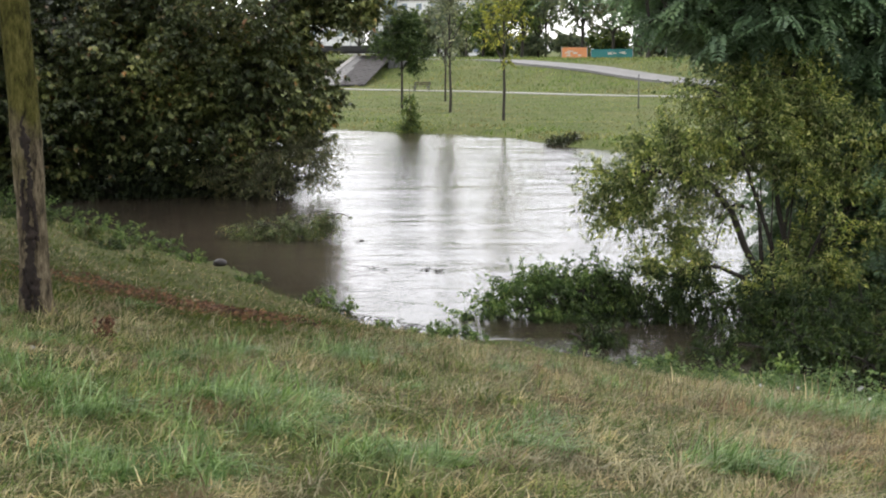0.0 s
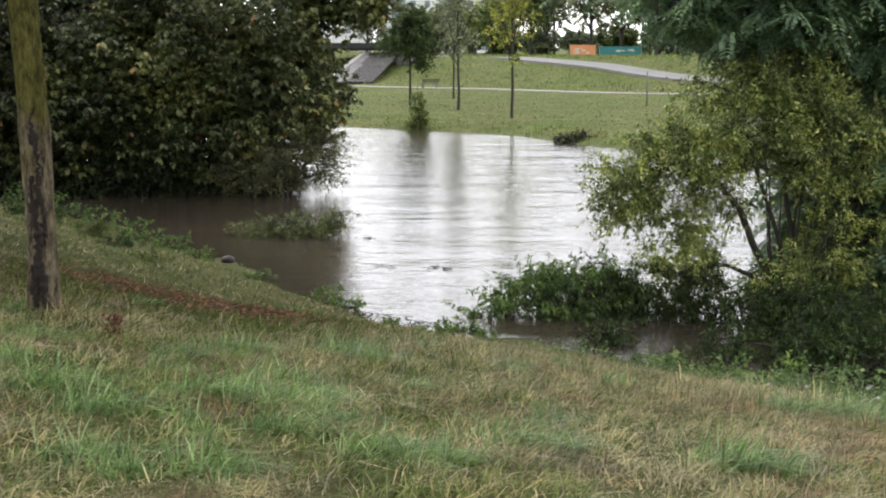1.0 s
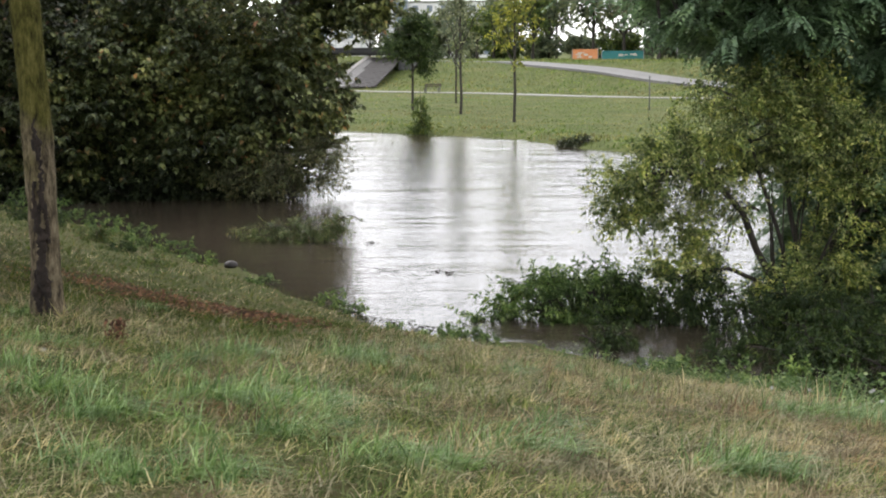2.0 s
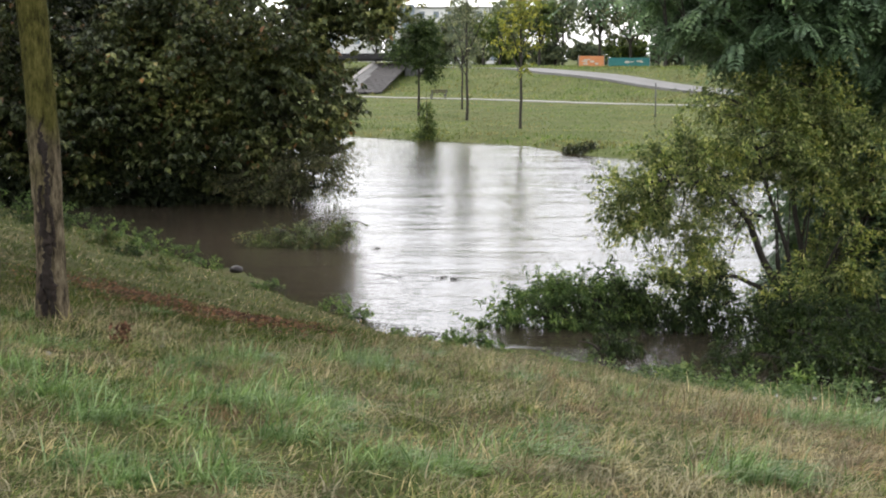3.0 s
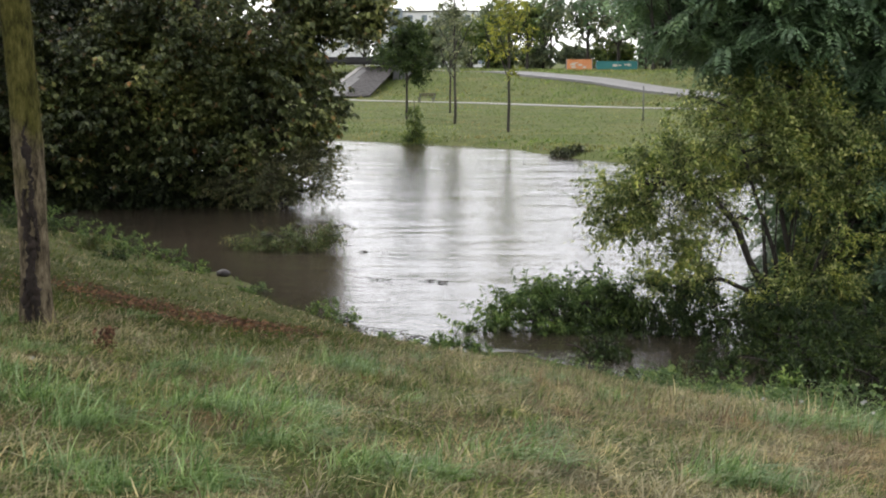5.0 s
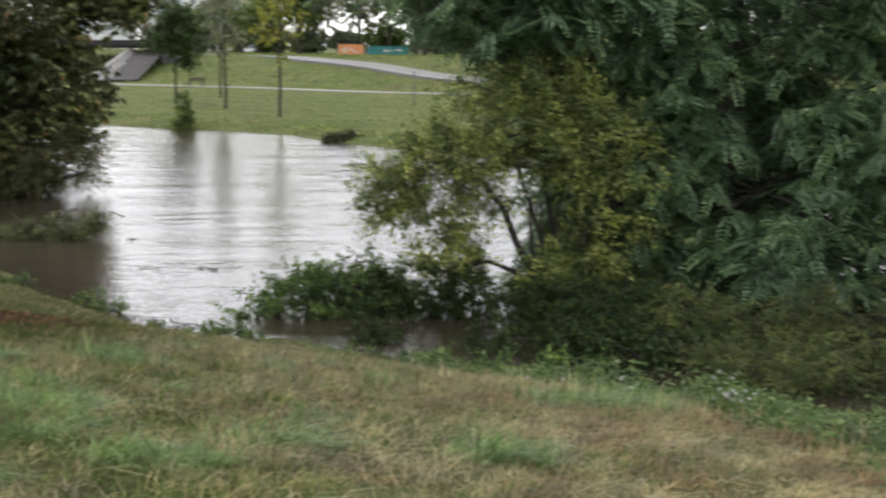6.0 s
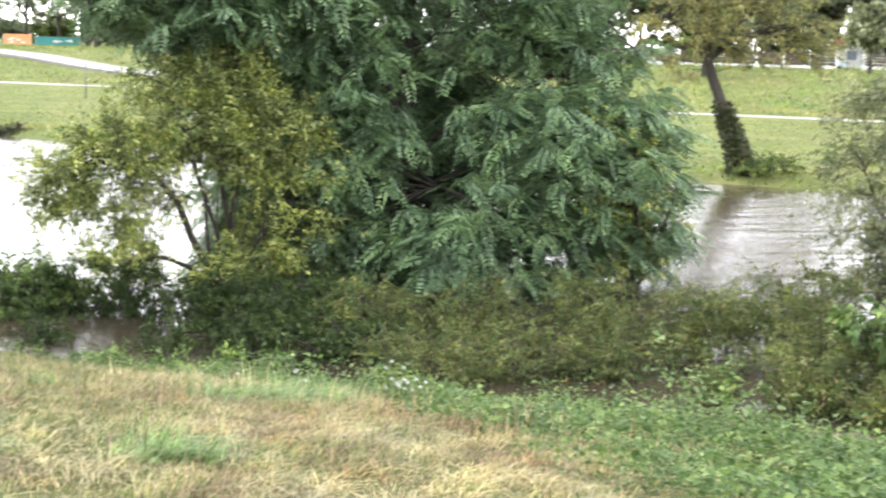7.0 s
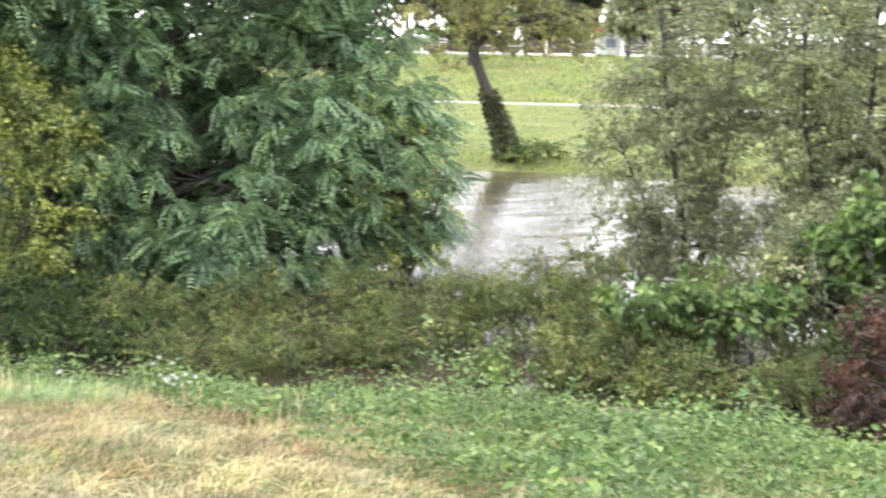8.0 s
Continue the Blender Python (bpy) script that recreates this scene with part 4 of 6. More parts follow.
tree("fallen_branch", "leafy green branch arching down into the flood", "branch", (2.1, 24.4, -0.1),
     [([(1.7, 0, 0), (1.0, 0, 0.65), (0.2, -0.05, 0.80), (-0.5, -0.1, 0.60), (-1.1, -0.15, 0.26), (-1.45, -0.2, 0.14)], 0.018), ([(1.3, -0.1, 0.4), (0.5, -0.3, 0.6), (-0.2, -0.4, 0.45), (-0.8, -0.4, 0.15)], 0.02),
      ([(1.2, 0.1, 0.5), (0.6, 0.2, 0.8), (0.2, 0.2, 0.9)], 0.012)],
     [(0.5, 0, 0.6, 0.8, 0.5, 0.45, 52), (-0.3, -0.1, 0.58, 0.6, 0.4, 0.40, 40), (-0.9, -0.15, 0.3, 0.45, 0.3, 0.2, 16), (0.3, -0.4, 0.18, 1.1, 0.4, 0.12, 30), (-1.35, -0.2, 0.16, 0.25, 0.2, 0.1, 5)],
     66, (0.105, 0.032), "branch_leaf", seed=79, radius=0.03, leaves="foliage", spread=0.2, shell=0.3, twig_r=0.006, droop=0.35)

# olive weeds along the flooded margin
WEED = "olive-brown stand of tall weeds on the flooded margin"
for n, (x, y, w, h, c) in enumerate([(10.4, 18.0, 0.9, 1.1, 36), (11.6, 17.4, 1.0, 1.3, 44), (12.6, 16.0, 0.9, 1.1, 40), (13.5, 17.2, 1.1, 1.6, 46), (13.6, 14.6, 1.0, 1.1, 44),
                                     (14.4, 13.2, 0.9, 1.0, 36), (10.7, 15.6, 0.7, 0.5, 16), (11.8, 14.4, 0.6, 0.5, 14), (15.2, 15.8, 1.1, 1.5, 46), (9.6, 20.6, 0.9, 1.0, 26), (11.4, 20.8, 1.1, 1.1, 34), (14.6, 18.6, 1.2, 1.5, 44), (12.4, 18.6, 1.0, 1.2, 36), (16.4, 16.8, 1.2, 1.4, 46), (15.6, 12.0, 1.0, 1.3, 40), (12.9, 17.9, 1.1, 1.2, 40), (13.0, 16.8, 0.8, 0.9, 30), (11.6, 14.9, 0.8, 0.8, 30), (12.3, 13.6, 0.8, 0.75, 30), (13.3, 12.6, 0.8, 0.8, 30), (12.9, 14.9, 0.9, 1.0, 36), (9.9, 17.2, 0.7, 0.6, 20), (13.7, 11.3, 0.6, 0.6, 20), (8.2, 17.5, 0.8, 0.6, 24), (9.2, 17.8, 0.8, 0.7, 26), (8.9, 18.7, 0.6, 0.5, 16), (7.4, 18.3, 0.8, 0.7, 24)]):
    tree("weed_stand", WEED, "weeds", (x, y, ground_at(x, y) - 0.03),
         [([(0, 0, 0), (0.1, 0, h * 0.6), (0, 0, h)], 0.014), ([(-w * 0.4, 0.1, 0), (-w * 0.5, 0, h * 0.5), (-w * 0.7, 0, h * 0.9)], 0.012), ([(w * 0.4, -0.1, 0), (w * 0.5, 0, h * 0.5), (w * 0.7, 0, h)], 0.012)],
         [(0, 0, h * 0.55, w, 0.7, h * 0.55, c)], 90, (0.075, 0.030), "weed_leaf", seed=100 + n, radius=0.02, leaves="foliage", group="weeds on the margin", spread=0.22, shell=0.25, twig_r=0.005)

# broad-leaved shrub and the reddish one at the end of the bank
tree("broadleaf_shrub", "fresh green broad-leaved shrub with large leaves by the bank", "shrub", (16.0, 13.2, 0.0),
     [([(0, 0, 0), (0, 0, 1.2), (-0.2, 0, 2.6)], 0.05), ([(0, 0, 0), (0.6, 0, 1.2), (1.0, 0, 2.2)], 0.04), ([(0, 0, 0), (-0.6, -0.2, 1.0), (-1.0, -0.3, 1.8)], 0.04)],
     [(0.2, 0, 2.0, 1.3, 1.0, 0.8, 70)], 70, (0.17, 0.12), "nettle_leaf", seed=51, radius=0.05, leaves="foliage", spread=0.27)
tree("broadleaf_shrub", "dense dark green broad-leaved shrub at the foot of the bank", "shrub", (14.6, 11.9, ground_at(14.6, 11.9) - 0.05),
     [([(0, 0, 0), (0, 0, 0.8), (-0.1, 0, 1.5)], 0.04), ([(0, 0, 0), (0.5, 0, 0.8), (0.8, 0, 1.4)], 0.03), ([(0, 0, 0), (-0.4, 0.1, 0.6), (-0.7, 0.1, 1.1)], 0.03)],
     [(0.1, 0, 0.9, 1.0, 0.8, 0.8, 50)], 80, (0.12, 0.075), "low_leaf", seed=53, radius=0.05, leaves="foliage", spread=0.24, shell=0.3)
for n, (x, y) in enumerate([(12.9, 14.6), (13.9, 13.9)]):
    tree("broadleaf_shrub", "light green broad-leaved shoots among the weeds", "shrub", (x, y, ground_at(x, y) - 0.05),
         [([(0, 0, 0), (0, 0, 0.8), (-0.1, 0, 1.5)], 0.03), ([(0, 0, 0), (0.4, 0, 0.7), (0.7, 0, 1.3)], 0.02), ([(0, 0, 0), (-0.4, 0.1, 0.7), (-0.7, 0.1, 1.2)], 0.02)],
         [(0, 0, 1.25, 0.9, 0.6, 0.4, 22)], 60, (0.14, 0.085), "nettle_leaf", seed=54 + n, radius=0.05, leaves="foliage", group="shoots among the weeds", spread=0.2, shell=0.3)
tree("red_shrub", "dark red-leaved shrub on the bank", "shrub", (13.1, 10.9, ground_at(13.1, 10.9) - 0.05),
     [([(0, 0, 0), (0, 0, 0.6), (0.1, 0, 1.2)], 0.03), ([(0, 0, 0), (0.4, 0, 0.7), (0.5, 0, 1.3)], 0.03)],
     [(0.0, 0, 0.6, 0.7, 0.6, 0.55, 34), (0.3, 0.1, 1.3, 0.6, 0.5, 0.5, 18)], 60, (0.09, 0.045), "red_leaf", seed=52, radius=0.03, leaves="foliage", spread=0.2)

# ---- grass and herbs of the near bank ----
def blades(rng, x, y, z, length, width, lean, bias, segs=2, arch=0.66):
    """Bent, tapered blades as quads."""
    n = len(x)
    a = 1.9 * waves(np.stack([x, y], 1), 0.22, 71) + 1.9 * rng.standard_normal(n)
    lx, ly = np.cos(a) * lean + bias, np.sin(a) * lean
    side = rng.random(n) * 2 * np.pi
    sx, sy = np.cos(side), np.sin(side)
    rows = []
    for k in range(segs + 1):
        t = k / segs
        w = width * (1 - 0.85 * t) * 0.5
        px = x + lx * length * t ** 1.6
        py = y + ly * length * t ** 1.6
        pz = z - 0.01 + length * (t - arch * t * t * np.clip(np.hypot(lx, ly), 0, 1.1)) * 0.8
        rows.append(np.stack([px - sx * w, py - sy * w, pz], 1))
        rows.append(np.stack([px + sx * w, py + sy * w, pz], 1))
    v = np.stack(rows, 1)
    base = np.arange(n)[:, None] * (2 * (segs + 1))
    f = np.concatenate([base + np.array([2 * k, 2 * k + 1, 2 * k + 3, 2 * k + 2]) for k in range(segs)])
    return v.reshape(-1, 3), f


def on_bank(rng, n, az0, az1, d0, d1):
    """Points spread over the bank as seen from the top of the slope, thinning out with distance."""
    a = np.radians(rng.uniform(az0, az1, n))
    d = rng.uniform(d0, d1, n)
    x, y = np.sin(a) * d, np.cos(a) * d
    z = height(x, y)
    ok = (z > -0.02) & (signed(np.stack([x, y], 1), NEAR) > -0.1)
    return x[ok], y[ok], z[ok], np.degrees(a[ok]), d[ok]


def dryness(x, y, az, d):
    """How far the turf is straw: a broad dry band across the slope, green below the shade and near the herbs."""
    p = np.stack([x, y], 1)
    band = soft((az + 6) / 12) * soft((34 - az - np.clip(d - 6, 0, 8) * 1.6) / 5)
    green = 0.34 * soft((1 - az) / 7) * soft((d - 9) / 6)
    return np.clip(0.45 + (0.07 + 0.24 * soft((az - 6) / 10)) * band - green + 0.22 * waves(p, 0.42, 21) + 0.16 * waves(p, 0.15, 22), 0.02, 0.97)


WORN = np.array([(-5.4, 20.6), (-4.4, 20.2), (-3.7, 19.2), (-3.1, 17.6), (-2.6, 15.8), (-1.8, 13.7)], float)
rng = np.random.default_rng(77)
GREEN, DRY, SHADED = [], [], []
for count, az0, az1, d0, d1, seg, wide in ((190000, -21, 55, 4.3, 17, 2, 0.0095), (110000, -21, 55, 9, 27, 1, 0.012), (60000, -21, 2, 18, 46, 1, 0.02), (14000, -60, -21, 3, 20, 1, 0.02), (18000, -180, 180, 0.5, 7, 1, 0.014)):
    x, y, z, a, d = on_bank(rng, count, az0, az1, d0, d1)
    worn = np.abs(signed(np.stack([x, y], 1), WORN))
    stay = (rng.random(len(x)) < 0.22 + 0.78 * soft((worn - 0.1) / 0.45)) & (rng.random(len(x)) < np.clip((d1 - d) / (0.4 * (d1 - d0)), 0, 1))
    x, y, z, a, d = x[stay], y[stay], z[stay], a[stay], d[stay]
    dry = rng.random(len(x)) < dryness(x, y, a, d)
    # Left bank: lush picks blades for a darker grass copy that paints tree shade.
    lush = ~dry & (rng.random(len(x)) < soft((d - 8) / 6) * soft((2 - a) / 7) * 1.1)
    clump = 0.9 + 0.5 * np.clip(waves(np.stack([x, y], 1), 0.09, 31), -1.1, 1.7)
    for store, pick, lo, hi, lean in ((GREEN, ~dry & ~lush, 0.06, 0.18, 1.2), (SHADED, lush, 0.06, 0.17, 1.2), (DRY, dry, 0.06, 0.19, 1.3)):
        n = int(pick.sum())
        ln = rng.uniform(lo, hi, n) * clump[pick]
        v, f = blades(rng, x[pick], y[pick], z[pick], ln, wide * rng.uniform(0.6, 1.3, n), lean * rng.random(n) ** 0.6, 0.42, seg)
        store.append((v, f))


def joined(stores):
    n, V, F = 0, [], []
    for v, f in stores:
        V.append(v)
        F.append(f + n)
        n += len(v)
    return np.concatenate(V), np.concatenate(F)


tagged(new("green_grass", mesh_of("green_grass", *joined(GREEN), M["grass"])), "short uneven green grass covering the river bank", "grass", kind="stuff")
tagged(new("shade_grass", mesh_of("shade_grass", *joined(SHADED), M["shade_grass"])), "grass on the lower left bank, coloured darker for the trees' shade", "grass", kind="stuff")
tagged(new("dry_grass", mesh_of("dry_grass", *joined(DRY), M["dry"])), "straw-coloured dry grass among the green on the bank", "grass", kind="stuff")


def grass_tuft(x, y, size, seed):
    r = np.random.default_rng(seed)
    n = int(230 * size) + 50
    bx, by = r.standard_normal(n) * 0.13 * size, r.standard_normal(n) * 0.07 * size
    v, f = blades(r, bx, by, np.zeros(n), r.uniform(0.18, 0.42, n) * size, r.uniform(0.007, 0.013, n), 0.25 + 0.6 * r.random(n), 0.5, 4, 0.82)
    root = thing("grass_tuft", x, y, ground_at(x, y) - 0.01, "lush green grass tuft bending over on the bank", "grass tuft", "grass tufts")
    tagged(child("blade", mesh_of("blade", v, f, M["tuft"]), root), kind="stuff")


TUFTS = [(-1.98, 6.9, 1.0), (-1.62, 6.45, 0.9), (-1.22, 7.0, 0.95), (-0.86, 6.85, 1.0), (-0.68, 7.3, 0.7), (-0.7, 10.0, 1.1), (-0.2, 5.7, 0.8), (0.34, 6.2, 1.0), (1.36, 6.3, 1.0),
         (-2.4, 7.6, 0.7), (2.72, 9.52, 1.2), (2.3, 9.2, 1.0), (3.2, 9.9, 1.1), (-1.5, 5.6, 0.8), (-0.95, 5.45, 0.8), (-1.6, 7.9, 0.6)]
pick = random.Random(19)
for _ in range(44):
    far_out = pick.random()
    reach = 5.0 + 8.0 * far_out
    TUFTS.append((reach * pick.uniform(-0.33, 0.12 + 0.05 * far_out), reach, pick.uniform(0.3, 0.75)))
for n, (x, y, s) in enumerate(TUFTS):
    grass_tuft(x, y, s, 200 + n)

# the green herbs along the foot of the slope
rng = np.random.default_rng(91)
x, y, z, a, d = on_bank(rng, 13000, 4, 56, 5, 21)
edge = signed(np.stack([x, y], 1), NEAR)
limit = np.interp(a, [5, 9, 14, 20, 27, 33, 38, 56], [1.6, 2.8, 5.6, 8.0, 8.8, 10.2, 11.8, 15.0]) + 1.0 * waves(np.stack([x, y], 1), 0.5, 41)
keep = (edge < limit) & (edge > np.interp(a, [16, 28, 36, 46], [0.25, 1.2, 2.0, 2.8])) & (rng.random(len(x)) < np.clip((limit - edge) / 2.4, 0, 1))
x, y, z = x[keep], y[keep], z[keep]
tall = 0.14 + 0.13 * np.clip(waves(np.stack([x, y], 1), 0.30, 42), -1, 1.9)
for mx, my, mr, mh in ((5.3, 8.1, 0.75, 0.36), (7.3, 6.8, 0.7, 0.32), (3.4, 10.4, 0.5, 0.25), (6.9, 8.6, 0.5, 0.12), (4.3, 8.9, 0.3, 0.22), (6.1, 7.4, 0.35, 0.25), (8.2, 8.6, 0.4, 0.14), (4.7, 10.2, 0.35, 0.10)):
    tall = tall + mh * np.exp(-((x - mx) ** 2 + (y - my) ** 2) / mr ** 2)
spike = rng.random(len(x)) < 0.10
tall = np.where(spike, tall * 1.35 + 0.03, tall)
m = 13
at = np.repeat(np.stack([x, y, z], 1), m, axis=0)
hh = np.repeat(tall, m)
lift = rng.random(len(at)) ** 0.6
at = at + np.stack([rng.standard_normal(len(at)) * 0.05, rng.standard_normal(len(at)) * 0.05, lift * hh], 1)
way = np.stack([rng.standard_normal(len(at)), rng.standard_normal(len(at)), -0.15 + 0.4 * rng.standard_normal(len(at))], 1)
up = rng.standard_normal((len(at), 3)) * 0.45 + np.array([0, 0, 1.0])
sz = rng.uniform(0.6, 1.3, len(at)) * np.repeat(np.where(spike, 1.35, 1.0), m)
v, f = leaf_quads(at, way, up, 0.050 * sz, 0.031 * sz)
v2, f2 = blades(rng, x, y, z, tall * 0.95, np.full(len(x), 0.007), np.full(len(x), 0.5), 0.1, 1)
tagged(new("nettle_bed", mesh_of("nettle_bed", *joined([(v, f), (v2, f2)]), M["nettle_leaf"])), "bright green nettles and herbs along the slope", "herbs", kind="stuff")


def flower_clump(x, y, n, h, seed):
    """Stalks with small white flower heads."""
    r = np.random.default_rng(seed)
    root = thing("white_flowers", x, y, ground_at(x, y) - 0.01, "small white wild flowers on thin stalks in the grass", "flowers", "white flowers")
    stalks = Tubes()
    V = []
    for _ in range(n):
        bx, by = r.standard_normal(2) * 0.07
        top = np.array([bx + r.standard_normal() * 0.06, by, h * r.uniform(0.6, 1.1)])
        stalks.add(curve_pts(np.array([bx, by, 0.0]), top, 0.0, 4, r), [0.004, 0.003, 0.003, 0.002], 4)
        k = 9
        ang = np.linspace(0, 2 * np.pi, k, endpoint=False)
        tilt = r.standard_normal((1, 3)) * 0.3 + np.array([0, -0.6, 0.8])
        V.append((np.repeat(top[None], k, 0), np.stack([np.cos(ang), np.sin(ang) * 0.6, np.sin(ang) * 0.6], 1), np.repeat(tilt, k, 0)))
    at, way, up = (np.concatenate([q[i] for q in V]) for i in range(3))
    v, f = leaf_quads(at, way, up, np.full(len(at), 0.019), np.full(len(at), 0.012))
    tagged(child("stalk", stalks.mesh("stalk", M["nettle_leaf"]), root), kind="stuff")
    tagged(child("blossom", mesh_of("blossom", v, f, M["flower"]), root, "white petals"), kind="stuff")


for n, (x, y, k, h) in enumerate([(3.78, 9.5, 12, 0.36), (3.3, 10.3, 3, 0.26), (2.75, 10.8, 2, 0.2), (3.9, 9.4, 6, 0.32)]):
    flower_clump(x, y, k, h, 300 + n)


def dead_stalks(x, y, n, h, seed):
    r = np.random.default_rng(seed)
    root = thing("dry_stalk_clump", x, y, ground_at(x, y) - 0.01, "dry straw-coloured seed stalks standing in the grass", "dry stalks", "dry stalks")
    bx, by = r.standard_normal(n) * 0.25, r.standard_normal(n) * 0.25
    v, f = blades(r, bx, by, np.zeros(n), r.uniform(0.6, 1.1, n) * h, np.full(n, 0.012), np.full(n, 0.15), 0.05, 2)
    tagged(child("stalk", mesh_of("stalk", v, f, M["dry"]), root), kind="stuff")


for n, (x, y) in enumerate([(3.6, 9.0), (3.0, 9.2), (4.2, 8.6), (2.4, 9.6), (3.9, 8.0), (4.4, 7.4), (1.6, 9.8)]):
    dead_stalks(x, y, 45, 0.30, 330 + n)

# bare soil, dead leaves and litter on the slope
def litter(x, y, rx, ry, n, name, label, mat, size, seed):
    r = np.random.default_rng(seed)
    px, py = x + r.standard_normal(n) * rx, y + r.standard_normal(n) * ry
    pz = height(px, py) + 0.012 + 0.05 * r.random(n)
    at = np.stack([px, py, pz], 1)
    way = np.stack([r.standard_normal(n), r.standard_normal(n), 0.2 * r.standard_normal(n)], 1)
    up = r.standard_normal((n, 3)) * 0.3 + np.array([0, 0, 1.0])
    s = r.uniform(0.6, 1.3, n) * size
    v, f = leaf_quads(at, way, up, s, s * 0.6)
    tagged(new(name, mesh_of(name, v, f, M[mat])), label, "leaf litter", kind="stuff")


for n, (x, y, k) in enumerate([(-5.2, 20.4, 130), (-4.4, 20.2, 320), (-3.7, 19.3, 180), (-3.1, 17.6, 330), (-2.6, 15.8, 560), (-2.2, 14.6, 300), (-1.8, 13.7, 120)]):
    litter(x, y, 0.45, 0.65, int(k * 2.6), "leaf_litter", "reddish brown dead leaves on bare soil of the slope", "litter", 0.065, 401 + n)


def mud_bank(x, y, rx, ry, rz, seed):
    """A low bank of red-brown mud, just clear of the flood."""
    r, k = 14, 28
    off = np.random.default_rng(seed).random(2) * 20
    rings = [(0.0, 0.0)] + [(i / r, 2 * math.pi * j / k) for i in range(1, r + 1) for j in range(k)]
    v = []
    for q, t in rings:
        edge = 1 + 0.25 * noise.noise(Vector((math.cos(t) * 1.5 + off[0], math.sin(t) * 1.5, off[1])))
        px, py = math.cos(t) * q * rx * edge, math.sin(t) * q * ry * edge
        v.append((px, py, 0.16 * (1 - q * q) - 0.08 + 0.05 * noise.noise(Vector((px * 3, py * 3, off[0])))))
    bm = bmesh.new()
    bv = [bm.verts.new(c) for c in v]
    for j in range(k):
        bm.faces.new((bv[0], bv[1 + j], bv[1 + (j + 1) % k]))
        for i in range(r - 1):
            a0, b0 = 1 + i * k, 1 + (i + 1) * k
            bm.faces.new((bv[a0 + j], bv[b0 + j], bv[b0 + (j + 1) % k], bv[a0 + (j + 1) % k]))
    ob = new("mud_bank", bm_mesh("mud_bank", bm, M["mud"], True))
    ob.matrix_world = pose(x, y, max(0.0, ground_at(x, y)), 0, 0, rz)
    tagged(ob, "low red-brown mud bank at the edge of the flood", "mud", "mud banks")


for n, (x, y, rx, ry, rz) in enumerate([(9.0, 20.0, 1.5, 0.8, -40), (10.2, 19.2, 0.9, 0.5, -30), (11.2, 13.3, 0.9, 0.5, -50), (10.9, 12.6, 0.7, 0.35, -50)]):
    mud_bank(x, y, rx, ry, rz, 480 + n)
    litter(x, y, rx * 0.4, ry * 0.4, 90, "leaf_litter", "reddish brown dead leaves on the mud", "litter", 0.06, 490 + n)


def red_weed(x, y, h, seed):
    r = np.random.default_rng(seed)
    root = thing("red_dock", x, y, ground_at(x, y) - 0.01, "withered rust-red weed standing in the grass", "weed")
    stalk = Tubes()
    stalk.add([(0, 0, 0), (0.01, 0, h * 0.5), (0, 0, h)], [0.008, 0.006, 0.003], 6)
    n = 170
    at = np.stack([r.standard_normal(n) * 0.035, r.standard_normal(n) * 0.035, h * (0.15 + 0.85 * r.random(n))], 1)
    v, f = leaf_quads(at, r.standard_normal((n, 3)), r.standard_normal((n, 3)), r.uniform(0.02, 0.05, n), r.uniform(0.012, 0.03, n))
    child("stalk", stalk.mesh("stalk", M["litter"]), root)
    tagged(child("leaf_head", mesh_of("leaf_head", v, f, M["litter"]), root), kind="stuff")


red_weed(-2.12, 9.16, 0.19, 411)


def pebble(x, y, s, label, mat, name="stone"):
    bm = bmesh.new()
    bmesh.ops.create_icosphere(bm, subdivisions=2, radius=s)
    for w in bm.verts:
        w.co *= 1 + 0.3 * noise.noise(w.co / s * 1.3 + Vector((x, y, 0)))
        w.co.z *= 0.6
    ob = new(name, bm_mesh(name, bm, M[mat], True))
    ob.location = (x, y, max(ground_at(x, y), -0.02) + s * 0.35)
    tagged(ob, label, name)


pebble(-2.4, 8.4, 0.03, "small pale stone in the grass", "path")
pebble(-1.95, 9.6, 0.022, "small pale stone in the grass", "path")
# Stone shape put where a duck most likely sits.
pebble(-4.5, 30.4, 0.15, "dark stone shape in place of a likely duck at the water's edge", "wet")

# green shoots and drift in the water's edge
SHOOT = "small leafy weed growing at the water's edge"
